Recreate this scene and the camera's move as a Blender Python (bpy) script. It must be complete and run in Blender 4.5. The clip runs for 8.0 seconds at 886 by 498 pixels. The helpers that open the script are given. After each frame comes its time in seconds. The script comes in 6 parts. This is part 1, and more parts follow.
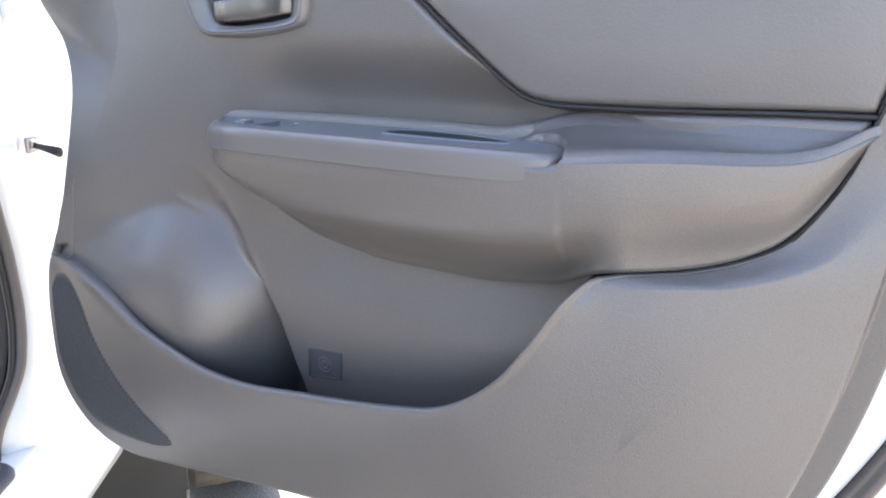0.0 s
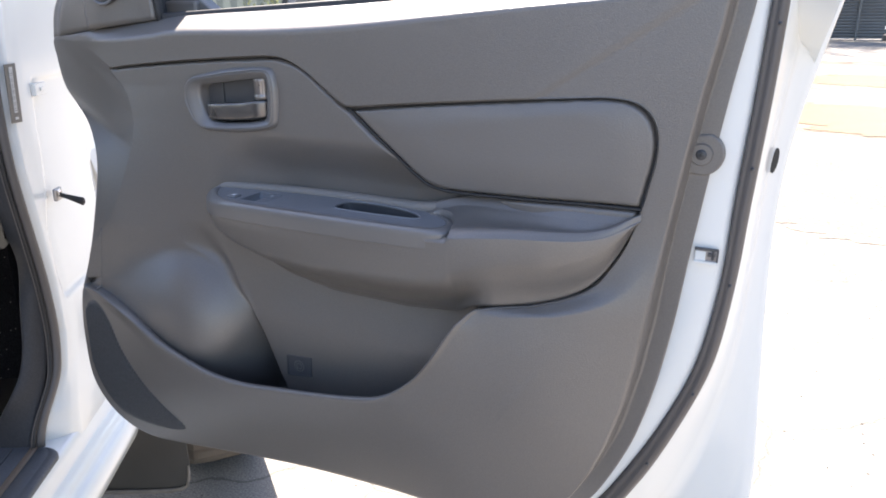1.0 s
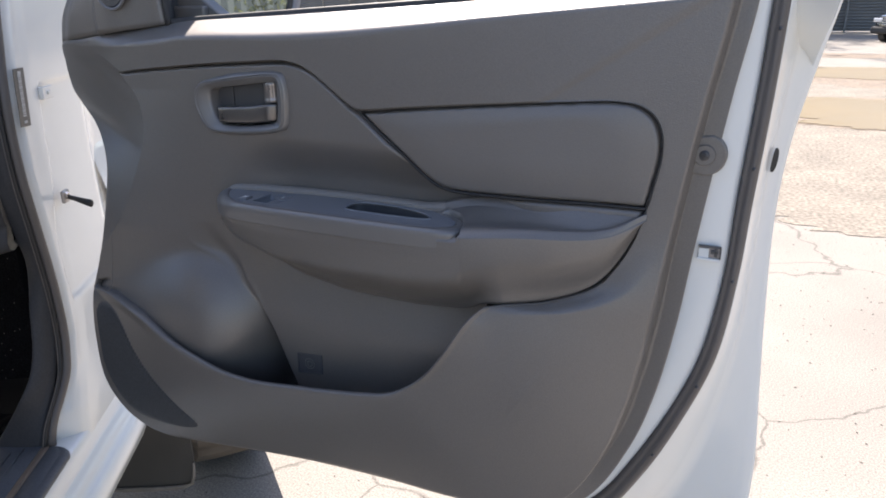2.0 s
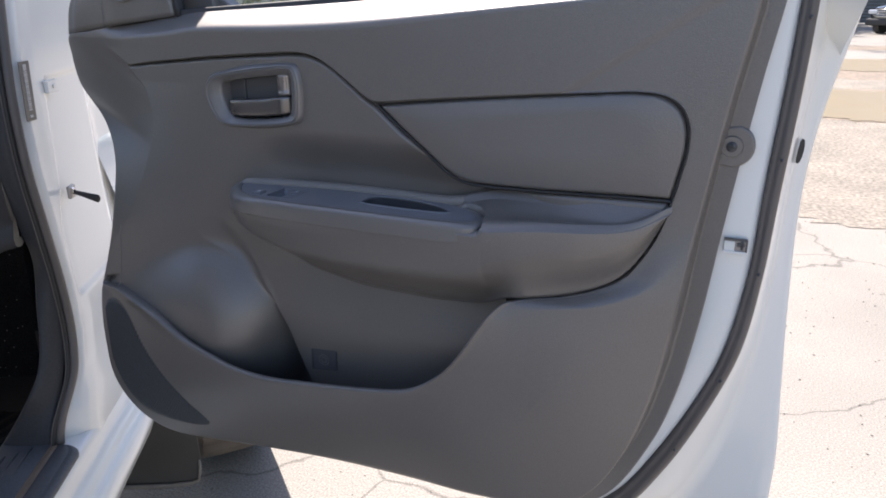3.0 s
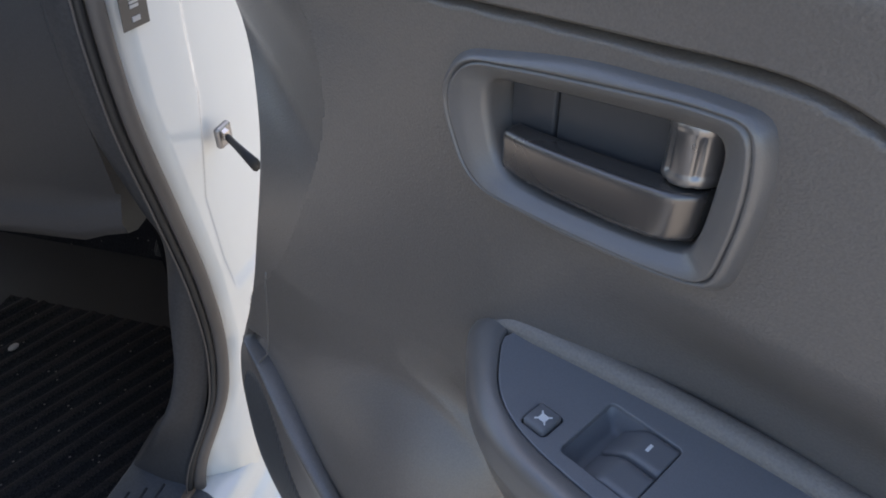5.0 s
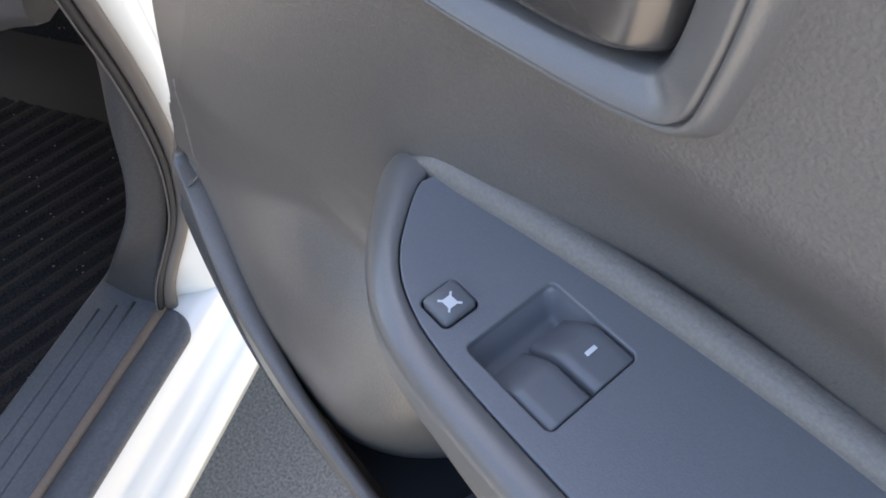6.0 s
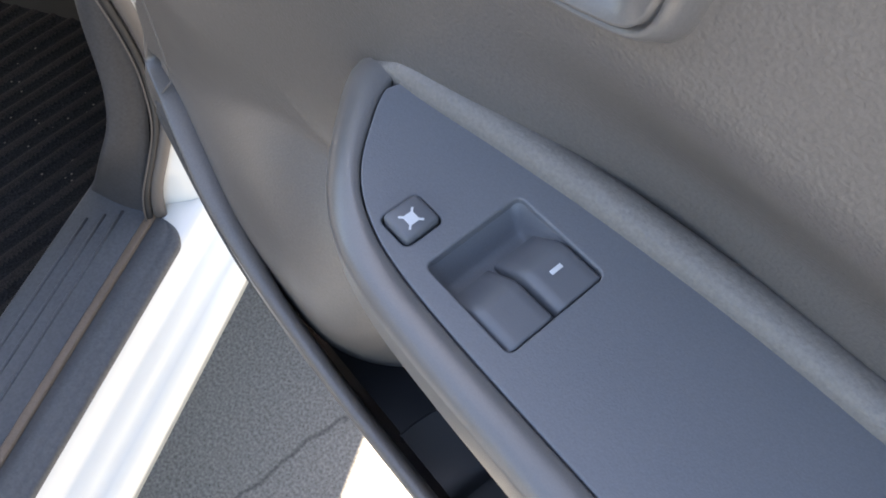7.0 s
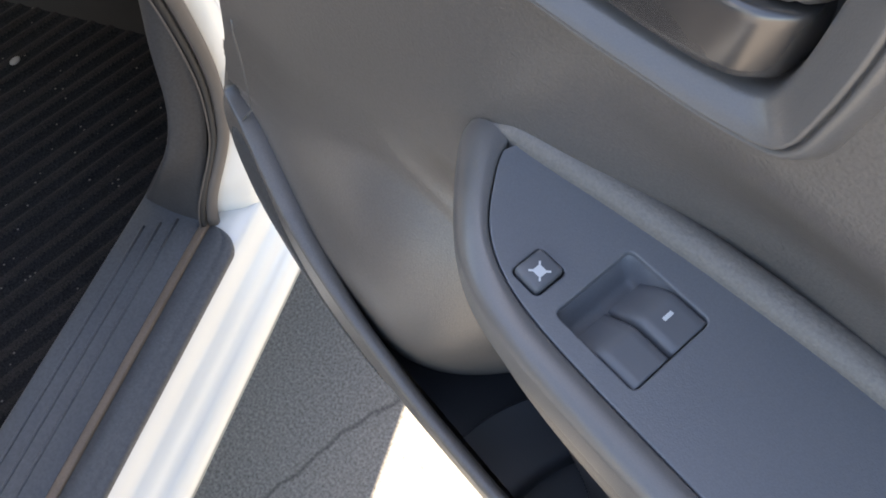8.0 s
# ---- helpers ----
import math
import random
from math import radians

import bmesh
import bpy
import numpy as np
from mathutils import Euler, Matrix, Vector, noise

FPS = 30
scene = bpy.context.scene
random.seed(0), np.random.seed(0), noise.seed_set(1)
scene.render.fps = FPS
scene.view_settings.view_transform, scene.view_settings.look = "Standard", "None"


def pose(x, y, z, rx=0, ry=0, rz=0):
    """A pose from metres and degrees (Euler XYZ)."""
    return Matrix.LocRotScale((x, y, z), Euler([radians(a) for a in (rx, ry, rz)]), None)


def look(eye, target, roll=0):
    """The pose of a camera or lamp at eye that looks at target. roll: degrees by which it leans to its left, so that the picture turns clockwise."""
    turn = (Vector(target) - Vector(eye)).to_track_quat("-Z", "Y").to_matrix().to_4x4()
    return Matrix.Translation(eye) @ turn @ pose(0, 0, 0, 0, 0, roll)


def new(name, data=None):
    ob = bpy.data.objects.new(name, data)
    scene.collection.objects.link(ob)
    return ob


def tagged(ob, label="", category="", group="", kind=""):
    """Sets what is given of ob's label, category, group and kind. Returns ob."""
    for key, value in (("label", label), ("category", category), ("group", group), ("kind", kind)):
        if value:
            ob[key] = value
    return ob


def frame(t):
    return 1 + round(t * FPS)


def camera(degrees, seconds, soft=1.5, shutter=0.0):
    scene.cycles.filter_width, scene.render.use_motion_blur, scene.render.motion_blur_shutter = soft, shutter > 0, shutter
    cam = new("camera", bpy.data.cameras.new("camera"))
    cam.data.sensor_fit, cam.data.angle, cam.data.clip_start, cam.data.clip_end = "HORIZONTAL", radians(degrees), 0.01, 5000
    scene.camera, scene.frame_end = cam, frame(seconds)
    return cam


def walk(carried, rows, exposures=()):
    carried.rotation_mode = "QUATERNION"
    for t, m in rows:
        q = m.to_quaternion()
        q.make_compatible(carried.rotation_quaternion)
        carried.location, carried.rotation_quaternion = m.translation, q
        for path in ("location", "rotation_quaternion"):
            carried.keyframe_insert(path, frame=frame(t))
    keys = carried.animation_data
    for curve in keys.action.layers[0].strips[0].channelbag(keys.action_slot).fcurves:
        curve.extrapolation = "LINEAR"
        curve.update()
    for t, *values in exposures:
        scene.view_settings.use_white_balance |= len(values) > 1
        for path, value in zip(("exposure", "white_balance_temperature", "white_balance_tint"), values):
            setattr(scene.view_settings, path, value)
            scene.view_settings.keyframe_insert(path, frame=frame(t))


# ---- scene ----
cam = camera(64.3, 8.0, soft=1.8)
PATH = [
    (0, (1.065, -0.559, 1.213), (0.156, 1.127, 0.638), 0.8),
    (0.2, (1.133, -0.545, 1.243), (0.238, 1.143, 0.654), 0.4),
    (0.5, (1.21, -0.586, 1.295), (0.326, 1.092, 0.659), -0.1),
    (1, (1.234, -0.75, 1.373), (0.389, 0.945, 0.732), -0.2),
    (1.5, (1.23, -0.777, 1.387), (0.398, 0.922, 0.738), -0.4),
    (3, (1.19, -0.779, 1.382), (0.38, 0.922, 0.711), -0.7),
    (3.5, (1.132, -0.709, 1.402), (0.29, 0.966, 0.703), -0.9),
    (3.8, (1.051, -0.597, 1.424), (0.12, 1.023, 0.711), -1.2),
    (4, (1.003, -0.515, 1.438), (-0.008, 1.058, 0.73), -1.0),
    (4.2, (0.954, -0.436, 1.443), (-0.155, 1.063, 0.719), -1.2),
    (5.3, (0.632, -0.167, 1.388), (-0.492, 0.773, 0.027), -1.4),
    (5.5, (0.629, -0.142, 1.373), (-0.444, 0.744, -0.063), -1.3),
    (6, (0.654, -0.111, 1.344), (-0.296, 0.643, -0.246), -2.0),
    (6.5, (0.657, -0.093, 1.334), (-0.186, 0.566, -0.356), -2.5),
    (7, (0.656, -0.094, 1.336), (-0.131, 0.508, -0.401), -2.9),
    (7.5, (0.65, -0.097, 1.339), (-0.112, 0.478, -0.419), -3.0),
    (8, (0.624, -0.128, 1.383), (-0.145, 0.442, -0.373), -3.9),
]
EXPOSURES = [(0.0, 3.02, 6900, 16), (0.5, 2.74, 6900, 16), (1.0, 2.22, 6800, 16), (1.5, 1.73, 6800, 16), (3.0, 1.53, 6630, 17), (3.5, 1.60, 6530, 17), (4.0, 1.70, 6480, 17), (4.2, 1.72, 6480, 15),
             (5.3, 2.02, 6950, 14), (6.0, 2.76, 7200, 14), (7.0, 2.86, 7400, 14), (7.5, 2.74, 7450, 14), (8.0, 2.60, 7550, 14)]
walk(cam, [(t, look(eye, target, roll)) for t, eye, target, roll in PATH], EXPOSURES)

# ---- daylight: high sun in front of the truck, on its far side ----
SUN = Vector((-0.56, 0.50, 1.0)).normalized()
world = bpy.data.worlds.new("world")
scene.world = world
world.use_nodes = True
wt = world.node_tree
sky = wt.nodes.new("ShaderNodeTexSky")
sky.sky_type = "NISHITA"
sky.sun_disc = False
sky.sun_elevation = math.asin(SUN.z)
sky.sun_rotation = math.atan2(SUN.x, SUN.y)
wt.links.new(sky.outputs[0], wt.nodes["Background"].inputs[0])
wt.nodes["Background"].inputs[1].default_value = 0.10
sun_data = bpy.data.lights.new("sun", "SUN")
sun_data.energy = 5.0
sun_data.angle = radians(0.55)
sun_data.color = (1.0, 0.95, 0.87)
sun = new("sun", sun_data)
sun.matrix_world = look(SUN * 30, (0, 0, 0))


# ---- materials ----
def material(name, colour, rough=0.5, metal=0.0, vary=0.12, scale=6.0, grain=0.0, grain_scale=400.0, bump=0.0, bump_scale=600.0, coat=0.0, spec=0.5, tint=None, cells=False, rough_vary=0.08):
    """A surface whose colour varies at two scales, with a fine relief."""
    m = bpy.data.materials.new(name)
    m.use_nodes = True
    nt = m.node_tree
    n, ln = nt.nodes, nt.links
    b = n["Principled BSDF"]
    co = n.new("ShaderNodeTexCoord")
    big = n.new("ShaderNodeTexNoise")
    big.inputs["Scale"].default_value = scale
    big.inputs["Detail"].default_value = 6
    ln.new(co.outputs["Object"], big.inputs["Vector"])
    ramp = n.new("ShaderNodeMix")
    ramp.data_type = "RGBA"
    c = Vector(colour)
    t = Vector(tint) if tint else c * (1 + vary)
    lo, hi = c * (1 - vary), t
    ramp.inputs[6].default_value = (*lo, 1)
    ramp.inputs[7].default_value = (*hi, 1)
    ln.new(big.outputs["Fac"], ramp.inputs[0])
    out = ramp.outputs[2]
    if grain:
        fine = n.new("ShaderNodeTexNoise")
        fine.inputs["Scale"].default_value = grain_scale
        fine.inputs["Detail"].default_value = 3
        ln.new(co.outputs["Object"], fine.inputs["Vector"])
        g = n.new("ShaderNodeMapRange")
        g.inputs[1].default_value, g.inputs[2].default_value = 0.3, 0.7
        g.inputs[3].default_value, g.inputs[4].default_value = 1 - grain, 1 + grain
        ln.new(fine.outputs["Fac"], g.inputs[0])
        mul = n.new("ShaderNodeVectorMath")
        mul.operation = "SCALE"
        ln.new(out, mul.inputs[0])
        ln.new(g.outputs[0], mul.inputs["Scale"])
        out = mul.outputs[0]
    ln.new(out, b.inputs["Base Color"])
    rr = n.new("ShaderNodeMapRange")
    rr.inputs[3].default_value, rr.inputs[4].default_value = max(0.02, rough - rough_vary), min(1, rough + rough_vary)
    ln.new(big.outputs["Fac"], rr.inputs[0])
    ln.new(rr.outputs[0], b.inputs["Roughness"])
    b.inputs["Metallic"].default_value = metal
    b.inputs["Specular IOR Level"].default_value = spec
    b.inputs["Coat Weight"].default_value = coat
    b.inputs["Coat Roughness"].default_value = 0.05
    if bump:
        if cells:
            tex = n.new("ShaderNodeTexVoronoi")
            tex.feature = "DISTANCE_TO_EDGE"
            height = tex.outputs["Distance"]
        else:
            tex = n.new("ShaderNodeTexNoise")
            tex.inputs["Detail"].default_value = 2
            height = tex.outputs["Fac"]
        tex.inputs["Scale"].default_value = bump_scale
        ln.new(co.outputs["Object"], tex.inputs["Vector"])
        bp = n.new("ShaderNodeBump")
        bp.inputs["Strength"].default_value = bump
        bp.inputs["Distance"].default_value = 0.001
        ln.new(height, bp.inputs["Height"])
        ln.new(bp.outputs[0], b.inputs["Normal"])
    return m


TRIM = material("grained_charcoal_plastic", (0.136, 0.124, 0.114), 0.36, vary=0.10, scale=4, grain=0.12, grain_scale=800, bump=0.30, bump_scale=700, spec=1.0)
PADDED = material("padded_charcoal_vinyl", (0.136, 0.126, 0.118), 0.42, vary=0.06, scale=5, grain=0.08, grain_scale=900, bump=0.24, bump_scale=520, spec=1.0)
SATIN = material("satin_dark_plastic", (0.175, 0.180, 0.193), 0.38, vary=0.06, scale=7, grain=0.06, grain_scale=1500, bump=0.12, bump_scale=1500)
COARSE_LIT = material("lightened_coarse_plastic", (0.225, 0.203, 0.182), 0.46, vary=0.08, scale=4, grain=0.10, grain_scale=700, bump=0.6, bump_scale=430, spec=0.6)
SWITCH = material("dark_switch_plastic", (0.150, 0.154, 0.165), 0.38, vary=0.06, scale=20, bump=0.06, bump_scale=1500)
BEZEL = material("smooth_charcoal_plastic", (0.145, 0.138, 0.133), 0.34, vary=0.06, scale=7, grain=0.05, grain_scale=1500, bump=0.10, bump_scale=1200, spec=1.0)
BUTTON = material("matt_black_plastic", (0.065, 0.067, 0.073), 0.4, vary=0.08, scale=20, bump=0.06, bump_scale=1500)
LEVER = material("graphite_lever_plastic", (0.17, 0.16, 0.155), 0.27, metal=0.7, vary=0.05, scale=12, rough_vary=0.03)
SATIN_METAL = material("satin_grey_metal", (0.30, 0.29, 0.29), 0.30, metal=0.8, vary=0.06, scale=40)
CHROME = material("satin_metal", (0.52, 0.5, 0.48), 0.24, metal=1.0, vary=0.06, scale=40)
RUBBER = material("black_rubber", (0.026, 0.026, 0.027), 0.55, vary=0.2, scale=12, bump=0.15, bump_scale=300)
SEAL = material("grey_rubber_seal", (0.115, 0.104, 0.098), 0.5, vary=0.18, scale=14, bump=0.2, bump_scale=300)
PAINT = material("white_car_paint", (0.74, 0.76, 0.75), 0.22, vary=0.02, scale=3, coat=0.6, rough_vary=0.05)
PILLAR_TRIM = material("dark_pillar_plastic", (0.050, 0.051, 0.055), 0.55, vary=0.2, scale=9, grain=0.12, grain_scale=300, bump=0.3, bump_scale=400, spec=0.25)
KICK = material("dark_grey_sill_plastic", (0.078, 0.083, 0.090), 0.5, vary=0.26, scale=9, grain=0.15, grain_scale=250, bump=0.3, bump_scale=400)
STRIPE = material("brown_worn_strip", (0.16, 0.115, 0.08), 0.5, vary=0.25, scale=25, grain=0.1)
CARPET = material("black_ribbed_mat", (0.013, 0.013, 0.015), 0.85, vary=0.6, scale=11, grain=0.8, grain_scale=330, bump=0.9, bump_scale=350, spec=0.2)
MAT_RIB = material("dusty_lit_ribs", (0.014, 0.0135, 0.014), 0.75, vary=0.6, scale=9, tint=(0.032, 0.029, 0.026), grain=0.8, grain_scale=420, bump=0.9, bump_scale=350, spec=0.3)


def dusty(m, scale, size, dust):
    """Strews small pale specks over a surface."""
    n, ln = m.node_tree.nodes, m.node_tree.links
    b = n["Principled BSDF"]
    src = b.inputs["Base Color"].links[0].from_socket
    vor = n.new("ShaderNodeTexVoronoi")
    vor.inputs["Scale"].default_value = scale
    ln.new(n["Texture Coordinate"].outputs["Object"], vor.inputs["Vector"])
    near = n.new("ShaderNodeMapRange")
    near.inputs[1].default_value, near.inputs[2].default_value = size, size * 0.5
    ln.new(vor.outputs["Distance"], near.inputs[0])
    some = n.new("ShaderNodeSeparateColor")
    ln.new(vor.outputs["Color"], some.inputs[0])
    pick = n.new("ShaderNodeMath")
    pick.operation = "GREATER_THAN"
    pick.inputs[1].default_value = 0.80
    ln.new(some.outputs[0], pick.inputs[0])
    both = n.new("ShaderNodeMath")
    both.operation = "MULTIPLY"
    ln.new(near.outputs[0], both.inputs[0])
    ln.new(pick.outputs[0], both.inputs[1])
    mix = n.new("ShaderNodeMix")
    mix.data_type = "RGBA"
    ln.new(both.outputs[0], mix.inputs[0])
    ln.new(src, mix.inputs[6])
    mix.inputs[7].default_value = (*dust, 1)
    ln.new(mix.outputs[2], b.inputs["Base Color"])


dusty(CARPET, 90, 0.20, (0.19, 0.18, 0.165))
dusty(PILLAR_TRIM, 34, 0.05, (0.3, 0.3, 0.3))
DASH = material("grained_dash_plastic", (0.046, 0.046, 0.049), 0.5, vary=0.1, scale=5, grain=0.1, grain_scale=500, bump=0.25, bump_scale=600)
DARK = material("dark_cabin_plastic", (0.016, 0.016, 0.018), 0.6, vary=0.15, scale=8, bump=0.3, bump_scale=300)
TYRE = material("dusty_tyre_rubber", (0.09, 0.08, 0.07), 0.8, vary=0.4, scale=9, tint=(0.26, 0.21, 0.16), bump=0.4, bump_scale=200)
FLAP_LIP = material("pale_dust", (0.20, 0.175, 0.15), 0.9, vary=0.4, scale=30, bump=0.4, bump_scale=150)
FLAP = material("dusty_black_flap", (0.062, 0.056, 0.050), 0.75, vary=0.35, scale=6, bump=0.3, bump_scale=120)
BADGE = material("dark_badge_plastic", (0.085, 0.085, 0.088), 0.4, vary=0.06)
GREY_PRINT = material("white_print", (0.75, 0.75, 0.75), 0.5, vary=0.02)
LABEL = material("dark_label_foil", (0.05, 0.05, 0.052), 0.4, vary=0.06)
LABEL_BAR = material("pale_label_print", (0.45, 0.46, 0.47), 0.5, vary=0.05)
MIRROR = material("mirror_glass", (0.86, 0.88, 0.88), 0.02, metal=1.0, vary=0.0, rough_vary=0.0)


def tagged_part(ob, parent, label=""):
    ob.parent = parent
    if label:
        tagged(ob, label)
    return ob


def mesh(name, verts, faces, mat, parent=None, label="", smooth=True):
    me = bpy.data.meshes.new(name)
    me.from_pydata([tuple(v) for v in verts], [], faces)
    me.materials.append(mat)
    if smooth:
        me.shade_smooth()
    me.update()
    ob = new(name, me)
    if parent:
        tagged_part(ob, parent, label)
    return ob


def part(name, bm, mat, parent, label="", smooth=False):
    bmesh.ops.recalc_face_normals(bm, faces=bm.faces)
    me = bpy.data.meshes.new(name)
    bm.to_mesh(me)
    bm.free()
    me.materials.append(mat)
    if smooth:
        me.shade_smooth()
    ob = new(name, me)
    if parent:
        tagged_part(ob, parent, label)
    return ob


def thing(name, label, category, at=(0, 0, 0), kind="", group=""):
    ob = new(name)
    ob.location = at
    return tagged(ob, label, category, group, kind)


def quads(rows, cols, close_r=False, close_c=False):
    out = []
    for i in range(rows if close_r else rows - 1):
        for j in range(cols if close_c else cols - 1):
            a, b = i * cols + j, i * cols + (j + 1) % cols
            c, e = ((i + 1) % rows) * cols + (j + 1) % cols, ((i + 1) % rows) * cols + j
            out.append((a, b, c, e))
    return out


def spline(points, n, closed=False):
    """Points on a smooth curve through the given ones, evenly spread."""
    p = np.array(points, float)
    if closed:
        q = np.vstack([p[-1], p, p[0], p[1]])
    else:
        q = np.vstack([2 * p[0] - p[1], p, 2 * p[-1] - p[-2]])
    out = []
    for i in range(1, len(q) - 2):
        a, b, c, e = q[i - 1], q[i], q[i + 1], q[i + 2]
        ta = 0.0
        tb = ta + max(1e-9, np.linalg.norm(b - a)) ** 0.5
        tc = tb + max(1e-9, np.linalg.norm(c - b)) ** 0.5
        te = tc + max(1e-9, np.linalg.norm(e - c)) ** 0.5
        for t in np.linspace(tb, tc, 14, endpoint=False):
            a1 = (tb - t) / (tb - ta) * a + (t - ta) / (tb - ta) * b
            a2 = (tc - t) / (tc - tb) * b + (t - tb) / (tc - tb) * c
            a3 = (te - t) / (te - tc) * c + (t - tc) / (te - tc) * e
            b1 = (tc - t) / (tc - ta) * a1 + (t - ta) / (tc - ta) * a2
            b2 = (te - t) / (te - tb) * a2 + (t - tb) / (te - tb) * a3
            out.append((tc - t) / (tc - tb) * b1 + (t - tb) / (tc - tb) * b2)
    if not closed:
        out.append(p[-1])
    out = np.array(out)
    loop = np.vstack([out, out[0]]) if closed else out
    s = np.r_[0, np.cumsum(np.linalg.norm(np.diff(loop, axis=0), axis=1))]
    w = np.linspace(0, s[-1], n, endpoint=not closed)
    return np.stack([np.interp(w, s, loop[:, k]) for k in range(p.shape[1])], 1)


def ease(a, b, v):
    t = np.clip((np.asarray(v, float) - a) / (b - a), 0, 1)
    return t * t * (3 - 2 * t)


def tube(name, path, radius, mat, parent=None, label="", sides=10, flat=1.0, up=(0, 0, 1), ends=True):
    """A round or flattened bar along a path of 3D points."""
    p = np.array(path, float)
    tang = np.gradient(p, axis=0)
    tang /= np.linalg.norm(tang, axis=1)[:, None] + 1e-12
    upv = np.array(up, float)
    side = np.cross(tang, upv)
    side /= np.linalg.norm(side, axis=1)[:, None] + 1e-12
    nor = np.cross(side, tang)
    r = np.full(len(p), radius) if np.isscalar(radius) else np.array(radius)
    ang = np.linspace(0, 2 * np.pi, sides, endpoint=False)
    v = p[:, None] + r[:, None, None] * (np.cos(ang)[None, :, None] * side[:, None] + flat * np.sin(ang)[None, :, None] * nor[:, None])
    f = quads(len(p), sides, close_c=True)
    if ends:
        f += [tuple(range(sides))[::-1], tuple((len(p) - 1) * sides + k for k in range(sides))]
    return mesh(name, v.reshape(-1, 3), f, mat, parent, label)


def box(bm, lo, hi, bevel=0.0, m=None):
    """A box between two corners, with rounded edges, added to bm."""
    r = bmesh.ops.create_cube(bm, size=1)
    vs = r["verts"]
    lo, hi = Vector(lo), Vector(hi)
    for v in vs:
        v.co = Vector([lo[k] + (v.co[k] + 0.5) * (hi[k] - lo[k]) for k in range(3)])
    if bevel:
        es = list({e for v in vs for e in v.link_edges})
        r2 = bmesh.ops.bevel(bm, geom=es, offset=bevel, segments=2, affect="EDGES", profile=0.5)
        vs = list({v for f in r2["faces"] for v in f.verts} | {v for v in vs if v.is_valid})
    if m is not None:
        bmesh.ops.transform(bm, matrix=m, verts=[v for v in vs if v.is_valid])
    return vs


def plate(name, outer, holes, low, high, axis, mat, parent=None, label="", bevel=0.0008):
    """A flat plate with holes from 2D outlines; axis 'z': outlines in x, y; axis 'y': in x, z."""
    bm = bmesh.new()
    def put(p, h):
        return (p[0], p[1], h) if axis == "z" else (p[0], h, p[1])
    edges = []
    for loop in [outer, *holes]:
        vs = [bm.verts.new(put(p, high)) for p in loop]
        edges += [bm.edges.new((vs[i], vs[(i + 1) % len(vs)])) for i in range(len(vs))]
    bmesh.ops.triangle_fill(bm, use_beauty=True, use_dissolve=False, edges=edges)
    r = bmesh.ops.extrude_face_region(bm, geom=list(bm.faces))
    shift = Vector(put((0, 0), low - high)) if axis == "z" else Vector((0, low - high, 0))
    if axis == "z":
        shift = Vector((0, 0, low - high))
    bmesh.ops.translate(bm, vec=shift, verts=[g for g in r["geom"] if isinstance(g, bmesh.types.BMVert)])
    if bevel:
        rim = [e for e in bm.edges if len(e.link_faces) == 2 and e.calc_face_angle(0) > 1.2]
        bmesh.ops.bevel(bm, geom=rim, offset=bevel, segments=2, affect="EDGES", profile=0.5)
    return part(name, bm, mat, parent, label)


def rounded(x0, y0, x1, y1, r, n=6):
    out = []
    for cx, cy, a in ((x1 - r, y1 - r, 0), (x0 + r, y1 - r, 90), (x0 + r, y0 + r, 180), (x1 - r, y0 + r, 270)):
        out += [(cx + r * math.cos(radians(a + 90 * k / n)), cy + r * math.sin(radians(a + 90 * k / n))) for k in range(n + 1)]
    return out


